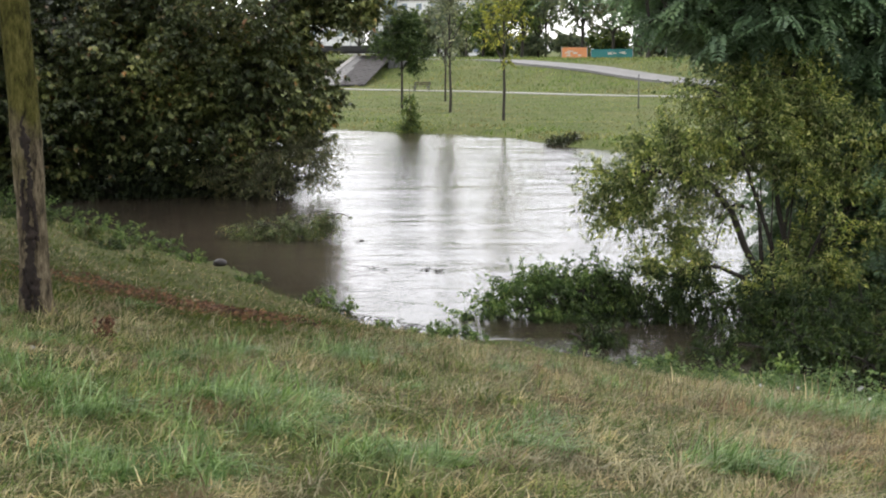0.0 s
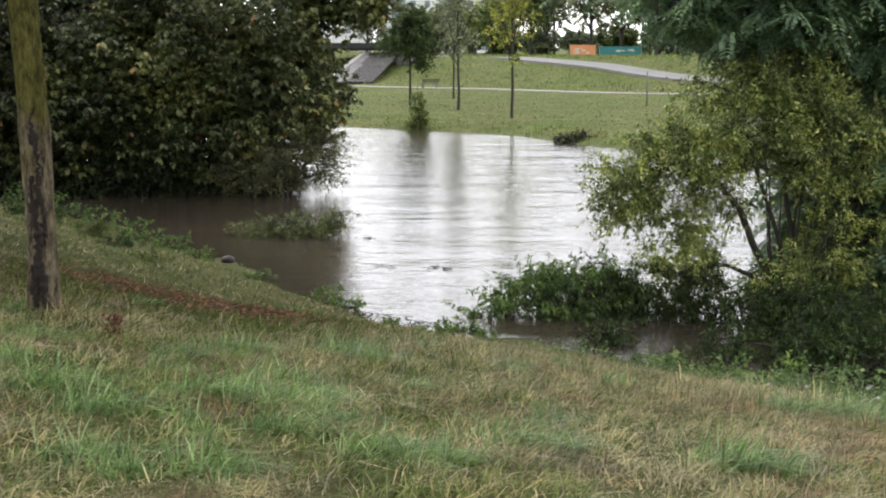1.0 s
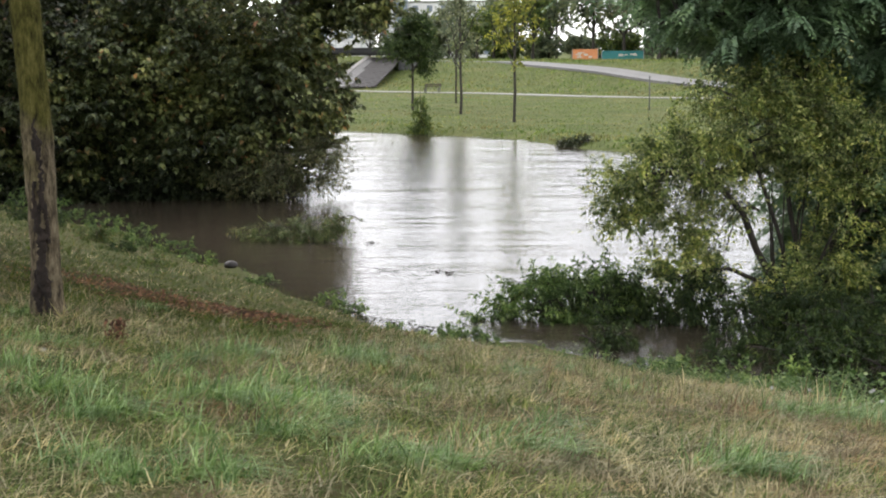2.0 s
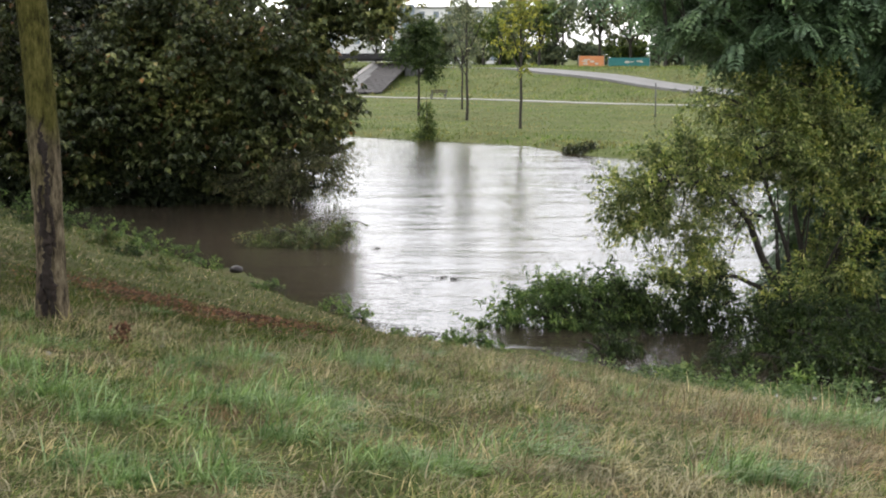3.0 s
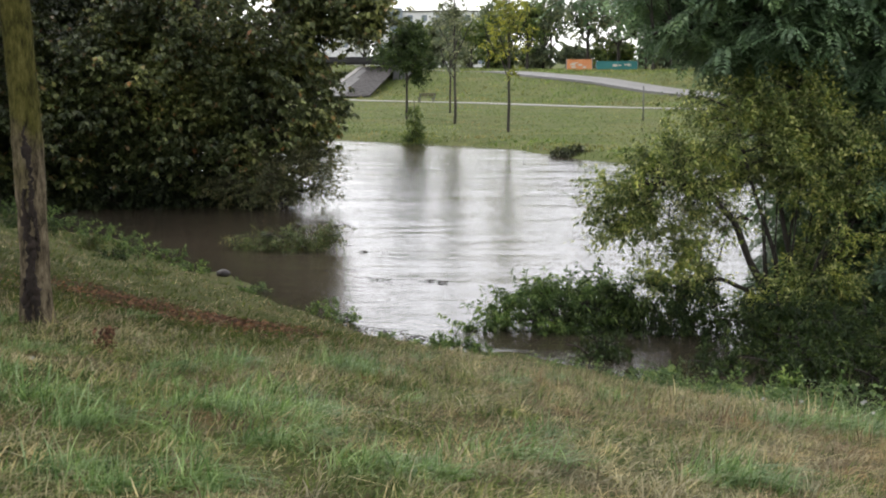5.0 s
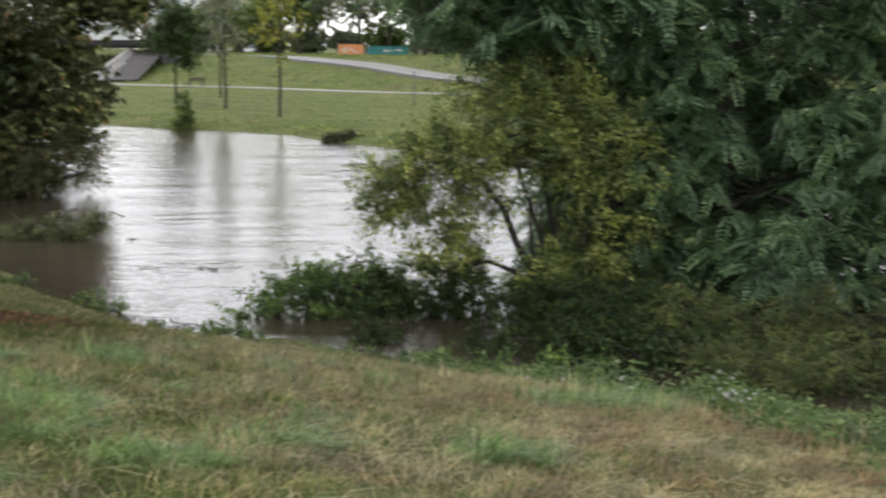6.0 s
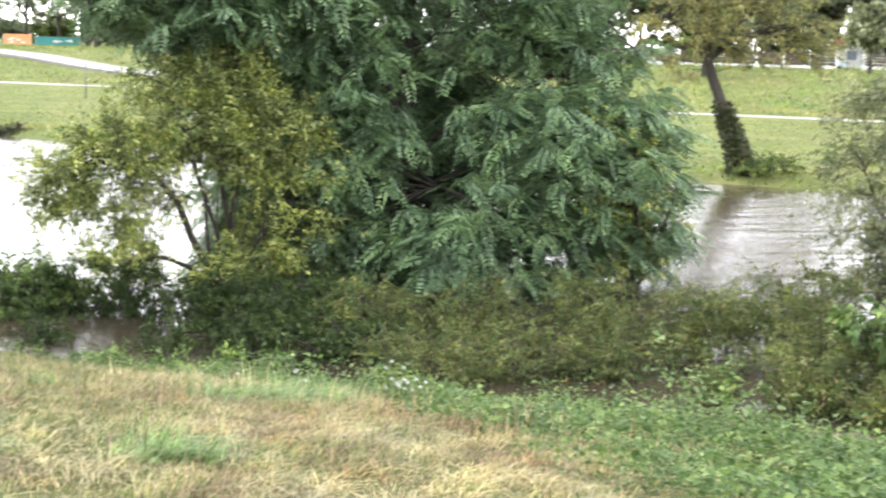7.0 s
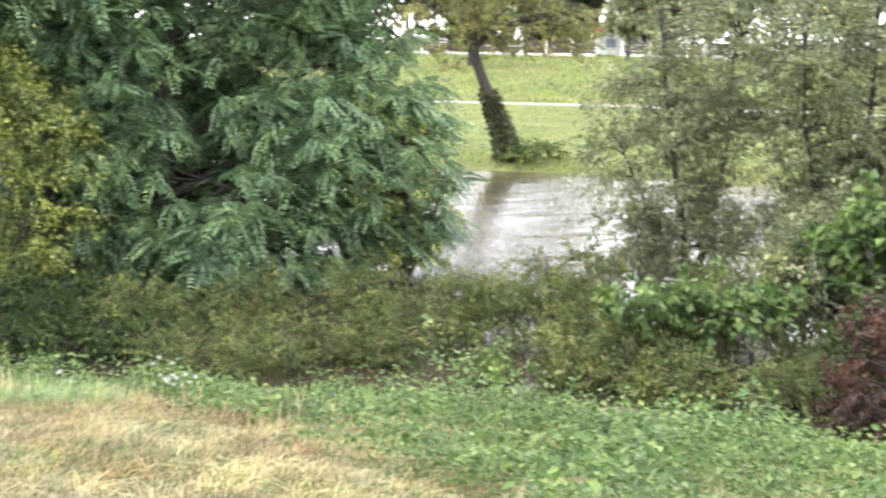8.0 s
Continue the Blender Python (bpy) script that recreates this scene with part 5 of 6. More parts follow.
for n, (x, y, w, h, c) in enumerate([(0.35, 21.9, 0.40, 0.28, 16), (0.0, 22.4, 0.25, 0.2, 8), (-1.9, 25.6, 0.3, 0.35, 9), (-0.75, 23.4, 0.2, 0.14, 5), (0.75, 21.7, 0.25, 0.2, 8), (3.3, 20.5, 0.4, 0.2, 9), (-1.5, 24.9, 0.25, 0.2, 6), (5.2, 19.0, 0.5, 0.35, 16), (4.2, 19.4, 0.4, 0.25, 10), (-6.0, 32.4, 0.5, 0.4, 12), (-7.2, 34.4, 0.6, 0.5, 14), (-8.6, 36.6, 0.6, 0.5, 14), (-9.8, 38.4, 0.7, 0.6, 16), (-11.2, 40.6, 0.8, 0.6, 18), (-5.2, 30.8, 0.4, 0.3, 9), (-3.6, 28.2, 0.3, 0.22, 8), (-6.6, 31.6, 0.4, 0.45, 10), (-13.0, 42.6, 0.9, 0.7, 18)]):
    tree("water_weed", SHOOT, "weed", (x, y, max(ground_at(x, y), -0.1) - 0.02),
         [([(0, 0, 0), (0.02, 0, h * 0.6), (0, 0, h)], 0.01), ([(0, 0, 0), (-w * 0.5, 0, h * 0.6), (-w, 0, h * 0.8)], 0.008)],
         [(0, 0, h * 0.5, w, 0.3, h * 0.5, c)], 42, (0.075, 0.035), "branch_leaf", seed=420 + n, radius=0.01, leaves="foliage", group="weeds at the water's edge", spread=0.1, twig_r=0.003)


for n, (x, y, w, h, c) in enumerate([(-7.6, 31.2, 0.5, 0.3, 12), (-6.9, 30.4, 0.5, 0.28, 10), (-9.4, 33.6, 0.7, 0.45, 16), (-5.6, 27.6, 0.35, 0.2, 8), (-10.6, 35.6, 0.8, 0.5, 16)]):
    tree("bank_weed", "leafy green weed among the grass of the shaded bank", "weed", (x, y, ground_at(x, y) - 0.02),
         [([(0, 0, 0), (0.02, 0, h * 0.6), (0, 0, h)], 0.01), ([(0, 0, 0), (-w * 0.5, 0, h * 0.6), (-w, 0, h * 0.8)], 0.008)],
         [(0, 0, h * 0.5, w, 0.5, h * 0.5, c)], 56, (0.085, 0.04), "low_leaf" if n % 3 else "weed_leaf", seed=470 + n, radius=0.01, leaves="foliage", group="weeds on the shaded bank", spread=0.14, twig_r=0.003)


def drift(x, y, n, w, seed):
    r = np.random.default_rng(seed)
    root = thing("drift", x, y, 0.0, "thin dark twigs and leaves drifting on the water", "driftwood", "drift on the water")
    tubes = Tubes()
    for _ in range(n):
        p = np.array([r.standard_normal() * w, r.standard_normal() * w * 0.7, 0.005])
        e = p + np.array([r.standard_normal() * 0.16, r.standard_normal() * 0.1, r.random() * 0.03])
        tubes.add(curve_pts(p, e, 0.1, 4, r), [0.009, 0.009, 0.007, 0.004], 5)
    tagged(child("twig", tubes.mesh("twig", M["wet"]), root), kind="stuff")


for n, (x, y, k, w) in enumerate([(0.0, 29.6, 9, 0.16), (0.3, 29.4, 4, 0.1), (-1.0, 29.8, 6, 0.16), (-1.65, 34.3, 5, 0.12), (-0.95, 24.0, 16, 0.3), (-0.3, 23.2, 10, 0.25)]):
    drift(x, y, k, w, 440 + n)


# ---- the far bank ----
def strip(name, points, width, material, label, category, lift=0.03):
    """A path laid over the land: a thin kerbless slab that follows it."""
    p = np.asarray(points, float)
    s = np.linspace(0, len(p) - 1, 160)
    q = np.stack([np.interp(s, np.arange(len(p)), p[:, k]) for k in (0, 1)], 1)
    t = unit(np.gradient(q, axis=0))
    n = np.stack([-t[:, 1], t[:, 0]], 1)
    cols = []
    zc = height(q[:, 0], q[:, 1]) + lift
    for k in (-0.5, -0.25, 0, 0.25, 0.5):
        e = q + n * width * k
        cols.append(np.stack([e[:, 0], e[:, 1], np.maximum(zc, height(e[:, 0], e[:, 1]) + lift)], 1))
    top = np.stack(cols, 1)
    m = 5
    skirt = top[:, [0, 4]].copy()
    skirt[:, :, 2] -= 0.25
    v = np.concatenate([top.reshape(-1, 3), skirt.reshape(-1, 3)])
    b = len(q) * m
    f = []
    for r in range(len(q) - 1):
        for k in range(m - 1):
            f.append((r * m + k, r * m + k + 1, (r + 1) * m + k + 1, (r + 1) * m + k))
        f.append((r * m, (r + 1) * m, b + 2 * (r + 1), b + 2 * r))
        f.append((r * m + 4, b + 2 * r + 1, b + 2 * (r + 1) + 1, (r + 1) * m + 4))
    ob = new(name, mesh_of(name, v, f, material))
    return tagged(ob, label, category, kind="structure")


def river_line(v, us):
    """Points at a distance v beyond the far water line, along the river."""
    out = []
    for u in us:
        x, y = u * 0.7071, -u * 0.7071
        for _ in range(40):
            d = -signed(np.array([[x, y]]), FAR)[0]
            x, y = x + (v - d) * 0.7071 * 0.6, y + (v - d) * 0.7071 * 0.6
        out.append((x, y))
    return out


strip("path", river_line(40, np.arange(-200, 61, 10)), 1.9, M["path"], "pale gravel path along the river meadow", "path")
strip("path_ramp", [(-3.0, 176), (5.9, 171), (12, 156.5), (17.5, 146), (22.6, 136), (29, 124), (37, 112)], 3.2, M["stone"], "grey asphalt path climbing the embankment", "path", 0.05)

# rough meadow grass
rng = np.random.default_rng(501)
a = np.radians(rng.uniform(-14, 52, 170000))
d = rng.uniform(40, 200, 170000)
x, y = np.sin(a) * d, np.cos(a) * d
far = -signed(np.stack([x, y], 1), FAR)
ok = (far > 0.1) & (np.abs(far - 40) > 1.6)
rp = signed(np.stack([x, y], 1), np.array([(-3.0, 176), (5.9, 171), (12, 156.5), (17.5, 146), (22.6, 136), (29, 124), (37, 112)], float))
ok &= np.abs(rp) > 2.1
x, y, far = x[ok], y[ok], far[ok]
n = len(x)
rough = 0.7 + 1.2 * (far < 3.0) + 1.8 * soft((far - 42) / 4)
v, f = blades(rng, x, y, height(x, y), rng.uniform(0.06, 0.20, n) * rough, rng.uniform(0.06, 0.14, n), 0.9 * rng.random(n), 0.1, 1)
tagged(new("meadow_grass", mesh_of("meadow_grass", v, f, M["meadow"])), "green meadow grass on the far bank", "grass", kind="stuff")


def young_tree(x, y, clear, top, wide, mat, seed, clumps, label, tr=0.09, airy=False):
    h = top - clear
    limbs = [([(0, 0, 0), (0.03, 0, clear), (0, 0, clear + h * 0.5), (0.05, 0, top)], tr)]
    for k in range(6):
        t = 2 * math.pi * k / 6 + seed
        z0 = clear + h * 0.08 * k
        limbs.append(([(0, 0, z0), (math.cos(t) * wide * 0.5, math.sin(t) * wide * 0.5, z0 + h * 0.18), (math.cos(t) * wide * 0.8, math.sin(t) * wide * 0.8, z0 + h * 0.36)], tr * 0.4))
    tree("young_tree", label, "tree", (x, y, ground_at(x, y) - 0.05), limbs,
         [(0, 0, clear + h * 0.45, wide, wide, h * 0.5, clumps), (0, 0, clear + h * 0.8, wide * 0.6, wide * 0.6, h * 0.28, clumps // 3)],
         44 if airy else 95, (0.20, 0.10), mat, seed=seed, radius=0.2, group="young trees on the meadow", spread=0.42, shell=0.3, twig_r=0.014)


young_tree(4.64, 84.9, 3.2, 9.4, 1.7, "yellow_leaf", 511, 44, "young tree with airy yellow-green leaves on the meadow", 0.10, True)
young_tree(1.61, 96.0, 3.0, 9.6, 1.35, "grey_leaf", 512, 34, "young tree with airy grey-green leaves on the meadow", 0.10, True)
young_tree(1.53, 113.0, 3.0, 9.0, 1.5, "hazed_leaf", 513, 26, "young tree with airy grey-green leaves on the meadow", 0.09, True)
young_tree(-1.76, 103.0, 2.7, 6.9, 2.1, "low_leaf", 514, 90, "small round dark green tree on the meadow", 0.10)
tree("sapling", "light green sapling standing in the flooded margin", "tree", (-0.95, 80.6, -0.1),
     [([(0, 0, 0), (0.05, 0, 1.2), (0, 0, 2.6)], 0.03)], [(0, 0, 1.0, 0.45, 0.4, 0.8, 22), (0, 0, 2.0, 0.25, 0.25, 0.7, 9), (0, 0, 0.35, 0.8, 0.6, 0.3, 18)], 45, (0.17, 0.06), "sapling_leaf", seed=515, radius=0.03, leaves="foliage", spread=0.22)
tree("flood_bush", "dark low bush surrounded by the flood", "bush", (6.85, 69.3, -0.15),
     [([(0, 0, 0), (0.1, 0, 0.3), (0.5, 0, 0.5)], 0.03), ([(0, 0, 0), (-0.3, 0, 0.3), (-0.6, 0, 0.45)], 0.03)], [(0, 0, 0.3, 1.0, 0.6, 0.3, 40)], 60, (0.14, 0.06), "dark_leaf", seed=516, radius=0.03, leaves="foliage", spread=0.2)

# reeds and rough growth at the far water line
for n, (x, y, s) in enumerate([(10.6, 63.6, 0.5), (11.6, 62.6, 0.6), (13.2, 60.8, 0.8), (16, 57.5, 0.9), (19.5, 54, 1.0), (24, 49.6, 0.8), (36.8, 46.0, 0.9), (31.0, 43.0, 0.7)]):
    tree("rough_growth", "rough green growth at the far water line", "weeds", (x, y, ground_at(x, y) - 0.04),
         [([(0, 0, 0), (0, 0, s * 0.6), (0.1, 0, s)], 0.02), ([(0, 0, 0), (0.4, 0, s * 0.5), (0.6, 0, s * 0.8)], 0.02)], [(0, 0, s * 0.5, 1.2, 0.8, s * 0.5, 26)],
         50, (0.16, 0.06), "sapling_leaf", seed=520 + n, radius=0.02, leaves="foliage", group="rough growth on the far shore", spread=0.28)


def bench(x, y, rz):
    root = thing("bench", x, y, ground_at(x, y), "dark wooden bench beside the meadow path", "bench", rz=rz)
    for k in range(3):
        part("seat_slat", box(bmesh.new(), -0.85, -0.2 + k * 0.15, 0.43, 0.85, -0.08 + k * 0.15, 0.47, 0.006), M["brown_wood"], root)
    for k in range(2):
        part("back_slat", box(bmesh.new(), -0.85, 0.27 + k * 0.04, 0.58 + k * 0.17, 0.85, 0.31 + k * 0.04, 0.70 + k * 0.17, 0.006), M["brown_wood"], root)
    for sx in (-0.7, 0.7):
        part("leg", box(bmesh.new(), sx - 0.04, -0.2, -0.05, sx + 0.04, -0.12, 0.43, 0.005), M["concrete"], root)
        part("leg", box(bmesh.new(), sx - 0.04, 0.2, -0.05, sx + 0.04, 0.28, 0.43, 0.005), M["concrete"], root)
        part("back_post", box(bmesh.new(), sx - 0.03, 0.31, 0.40, sx + 0.03, 0.36, 0.88, 0.005), M["concrete"], root)


bench(-0.45, 136.3, 200)


def meadow_post(x, y, h):
    bm = bmesh.new()
    bmesh.ops.create_cone(bm, cap_ends=True, segments=10, radius1=0.05, radius2=0.045, depth=h)
    bmesh.ops.translate(bm, vec=(0, 0, h / 2 - 0.1), verts=bm.verts[:])
    root = thing("marker_post", x, y, ground_at(x, y), "thin grey marker post on the meadow", "post")
    part("pole", bm, M["concrete"], root, smooth=True)
    bm = bmesh.new()
    bmesh.ops.create_uvsphere(bm, u_segments=10, v_segments=6, radius=0.055)
    bmesh.ops.translate(bm, vec=(0, 0, h - 0.1), verts=bm.verts[:])
    part("cap", bm, M["concrete"], root, smooth=True)


meadow_post(14.67, 97.9, 2.4)


def banner(x, y, w, h, rz, mat, label, name, n_prints, seed):
    r = random.Random(seed)
    root = thing(name, x, y, ground_at(x, y), label, "banner", rz=rz)
    part("sheet", box(bmesh.new(), -w / 2, -0.02, 0.15, w / 2, 0.02, 0.15 + h, 0.01), M[mat], root)
    for sx in (-w / 2 - 0.04, w / 2 + 0.04):
        part("post", box(bmesh.new(), sx - 0.04, -0.04, -0.2, sx + 0.04, 0.04, h + 0.3, 0.008), M["metal"], root)
    for _ in range(n_prints):
        cx, cz = r.uniform(-w * 0.4, w * 0.3), r.uniform(0.35, h * 0.75)
        pw, ph = r.uniform(0.25, 0.7), r.uniform(0.12, 0.3)
        part("printed_bar", box(bmesh.new(), cx, -0.027, cz, cx + pw, -0.021, cz + ph), M["pale_print"], root)


banner(19.7, 188.9, 3.3, 1.35, -6, "orange", "orange printed banner on a fence at the park's edge", "orange_banner", 7, 1)
banner(24.6, 188.3, 5.4, 1.1, -8, "teal", "teal printed banner on a fence at the park's edge", "teal_banner", 5, 2)


def lamp_post(x, y, h):
    root = thing("street_lamp", x, y, ground_at(x, y), "pale grey street lamp by the trees", "street lamp")
    t = Tubes()
    t.add([(0, 0, -0.2), (0, 0, h * 0.5), (0, 0, h), (0.2, -0.3, h + 0.15)], [0.09, 0.075, 0.06, 0.05], 10)
    child("pole", t.mesh("pole", M["metal"]), root)
    part("lamp_head", box(bmesh.new(), 0.1, -0.7, h + 0.1, 0.3, -0.2, h + 0.2, 0.03), M["metal"], root)


lamp_post(31.5, 186.0, 6.0)


def bridge():
    """A road bridge over the path: deck, parapet, rail and the paved slope under it."""
    root = thing("road_bridge", -6.0, 168.0, 0, "low concrete road bridge over the path", "bridge", rz=-10)
    # Deck and parapet coloured near black for the shade under the deck.
    part("deck", box(bmesh.new(), -16, -3.5, 4.35, 4.2, 3.5, 5.0, 0.05), M["deck_shade"], root)
    part("parapet", box(bmesh.new(), -16, -3.72, 4.6, 4.2, -3.503, 5.25, 0.03), M["deck_shade"], root)
    part("hand_rail", box(bmesh.new(), -16, -3.65, 6.0, 4.2, -3.58, 6.06, 0.01), M["metal"], root)
    for k in range(14):
        sx = -15.8 + k * 1.52
        part("rail_post", box(bmesh.new(), sx, -3.65, 5.25, sx + 0.06, -3.59, 6.0, 0.008), M["metal"], root)
    part("abutment", box(bmesh.new(), 2.2, -3.3, 0.5, 4.0, 3.3, 4.345, 0.04), M["concrete"], root)
    part("abutment", box(bmesh.new(), -12.5, -3.3, 0.5, -9.0, 3.3, 4.345, 0.04), M["concrete"], root)


bridge()


def paved_slope():
    """Stone slabs laid on the slope below the bridge."""
    root = thing("paved_slope", 0, 0, 0, "grey stone-paved slope below the bridge", "paving", kind="structure")
    a0, a1 = np.array([-11.3, 151.8, 1.10]), np.array([-6.6, 151.9, 1.10])
    b0, b1 = np.array([-7.7, 165.3, 4.15]), np.array([-3.9, 165.6, 4.15])
    rows, cols = 24, 10
    bed = mesh_of("bed", [a0 - (0, 0, 0.10), a1 - (0, 0, 0.10), b1 - (0, 0, 0.10), b0 - (0, 0, 0.10)], [(0, 1, 2, 3)], M["concrete"])
    child("mortar_bed", bed, root)
    e = np.array([0.55, 0, 0])
    lip = np.array([0, 0, 0.10])
    k = [a0 - e, a0 - 0.04 * e, b0 - 0.04 * e, b0 - e]
    child("kerb", mesh_of("kerb", [p + lip for p in k] + [p - 2 * lip for p in k], [(0, 1, 2, 3), (0, 4, 5, 1), (1, 5, 6, 2), (2, 6, 7, 3), (3, 7, 4, 0), (7, 6, 5, 4)], M["path"]), root, "pale concrete kerb")
    for r in range(rows):
        for c in range(cols):
            g = 0.06
            u0, u1, w0, w1 = (c + g) / cols, (c + 1 - g) / cols, (r + g) / rows, (r + 1 - g) / rows
            q = [(a0 * (1 - u) + a1 * u) * (1 - w) + (b0 * (1 - u) + b1 * u) * w for u, w in ((u0, w0), (u1, w0), (u1, w1), (u0, w1))]
            lift = np.array([0, 0, 0.02 * math.sin(r * 2.1 + c * 3.7)])
            top = [p + lift for p in q]
            low = [p + lift - np.array([0, 0, 0.14]) for p in q]
            f = [(0, 1, 2, 3), (0, 4, 5, 1), (1, 5, 6, 2), (2, 6, 7, 3), (3, 7, 4, 0), (7, 6, 5, 4)]
            child("slab", mesh_of("slab", top + low, f, M["stone" if c + r // 7 < 4 else "dark_stone"]), root)


paved_slope()


def apartment_block(x, y, w, dep, h, rz, storeys, bays, label, stair=False):
    z = 3.3
    root = thing("apartment_building", x, y, z, label, "building", rz=rz)
    part("wall", box(bmesh.new(), 0, 0, 0, w, dep, h, 0.05), M["white_wall"], root)
    part("roof", box(bmesh.new(), -0.3, -0.3, h + 0.003, w + 0.3, dep + 0.3, h + 0.35, 0.05), M["stone"], root)
    for s in range(storeys):
        for b in range(bays):
            wx, wz = (b + 0.28) * w / bays, 0.9 + s * h / storeys
            win = part("window", box(bmesh.new(), wx, -0.05, wz, wx + 0.45 * w / bays, 0.06, wz + 1.5, 0.01), M["white_wall"], root)
            part("pane", box(bmesh.new(), wx + 0.1, -0.07, wz + 0.1, wx + 0.45 * w / bays - 0.1, -0.052, wz + 1.4), M["glass"], win)
    if stair:
        tower = part("stair_tower", box(bmesh.new(), 3.2, -1.6, 0, 6.0, -0.06, h + 0.8, 0.04), M["glass"], root, "grey glazed stair tower")
        for s in range(storeys * 2):
            part("glazing_bar", box(bmesh.new(), 3.15, -1.66, s * h / storeys / 2, 6.05, -1.603, s * h / storeys / 2 + 0.12), M["metal"], tower)


apartment_block(-11.9, 300, 24, 12, 11.8, -2, 4, 8, "white apartment building with a glazed stair tower", True)
apartment_block(-34, 306, 20, 12, 10.5, -2, 3, 7, "white apartment building behind the trees")


def park_tree(x, y, h, wide, clear, mat, seed, clumps=40, kind="broad", leaf=0.34, z=None):
    limbs = [([(0, 0, 0), (0.05, 0, clear), (0, 0, h * 0.6), (0, 0, h * 0.95)], 0.16 + h * 0.008)]
    for k in range(5):
        t = 2 * math.pi * k / 5 + seed
        limbs.append(([(0, 0, clear), (math.cos(t) * wide * 0.5, math.sin(t) * wide * 0.5, clear + h * 0.2), (math.cos(t) * wide * 0.8, math.sin(t) * wide * 0.8, h * 0.7)], 0.09))
    mid = (clear + h) / 2
    rz = (h - clear) / 2
    if kind == "spruce":
        blobs = [(0, 0, clear + (h - clear) * t, wide * (1 - t) + 0.2, wide * (1 - t) + 0.2, h * 0.09, int(clumps * (1.1 - t) / 4) + 3) for t in np.linspace(0.02, 0.95, 9)]
    else:
        blobs = [(0, 0, mid, wide, wide, rz, clumps), (wide * 0.4, 0, mid + rz * 0.3, wide * 0.7, wide * 0.7, rz * 0.6, clumps // 3), (-wide * 0.4, 0.2, mid - rz * 0.2, wide * 0.7, wide * 0.7, rz * 0.6, clumps // 3)]
    gz = ground_at(x, y) - 0.1
    names = {"broad": ("park_tree", "broadleaf park tree behind the meadow"), "spruce": ("spruce", "dark spruce tree behind the meadow")}
    name, label = names[kind]
    if mat == "sapling_leaf":
        label = "yellow-green park tree behind the meadow"
    if mat == "grey_leaf":
        label = "grey-green airy park tree behind the meadow"
    tree(name, label, "tree", (x, y, gz), limbs, blobs, 52, (leaf * 1.35, leaf * 0.85), mat, seed=seed, radius=0.3, group="park trees", spread=0.75, shell=0.3, twig_r=0.02)


park = [(9.0, 225, 11, 3.2, 3.0, "hazed_leaf"), (14.5, 215, 11, 2.6, 3.0, "sapling_leaf"), (17.5, 222, 14, 3.4, 3.2, "hazed_leaf"), (22.5, 205, 13, 3.0, 3.6, "hazed_leaf"), (26.5, 202, 14, 3.6, 3.2, "grey_leaf"), (29.5, 196, 14, 3.6, 2.8, "hazed_leaf"),
        (33.5, 198, 15, 4.0, 3.0, "hazed_leaf"), (38, 190, 14, 4.0, 2.6, "hazed_leaf"), (44, 186, 14, 4.2, 2.6, "hazed_leaf"), (50, 180, 13, 4.0, 2.6, "hazed_leaf"), (57, 176, 14, 4.2, 2.6, "grey_leaf"), (64, 170, 13, 4.0, 2.6, "sapling_leaf"),
        (71, 164, 14, 4.2, 2.6, "hazed_leaf"), (2.0, 236, 10, 3.4, 2.6, "grey_leaf"), (-3.5, 230, 8, 2.8, 2.4, "sapling_leaf"), (6.0, 212, 7.5, 2.6, 2.6, "sapling_leaf"), (19.5, 232, 12, 3.4, 3.0, "hazed_leaf"), (12.0, 240, 13, 3.6, 3.2, "sapling_leaf"), (-11, 235, 9, 3.4, 2.0, "grey_leaf"),
        # The first three below are broad shapes standing in for dark conifers.
        (27.6, 177, 15, 3.2, 2.4, "dark_and_shade_leaf"), (31.4, 178, 15, 3.4, 1.6, "dark_and_shade_leaf"), (35.6, 180, 14, 3.4, 1.8, "dark_leaf"), (79, 158, 12, 4.0, 2.8, "hazed_leaf"), (112, 118, 13, 4.2, 2.6, "hazed_leaf"), (118, 108, 13, 4.2, 2.6, "dark_leaf"), (124, 98, 13, 4.4, 2.6, "hazed_leaf"), (130, 88, 13, 4.4, 2.6, "hazed_leaf"), (97, 142, 12, 3.6, 2.8, "grey_leaf"), (85, 104, 7, 2.2, 2.2, "grey_leaf"), (91, 128, 10, 3.0, 2.4, "hazed_leaf"), (102, 112, 9, 2.8, 2.0, "grey_leaf"), (104, 124.5, 8, 2.2, 1.8, "hazed_leaf"), (76, 150, 11, 3.4, 2.4, "grey_leaf"), (70, 108, 6.0, 1.6, 2.2, "sapling_leaf")]
for n, (x, y, h, w, c, mat) in enumerate(park):
    park_tree(x, y, h, w, c, mat, 600 + n)
for n in range(12):
    b = radians(28.5 + n * 1.9)
    r = 172 + 9 * math.sin(n * 2.7)
    park_tree(math.sin(b) * r, math.cos(b) * r, 18 + 3 * math.sin(n * 1.7), 5.2, 1.2, ("hazed_leaf", "grey_leaf", "dark_leaf", "hazed_leaf")[n % 4], 690 + n, 120, leaf=0.5)
HEDGE = "dense green hedge behind the park trees"
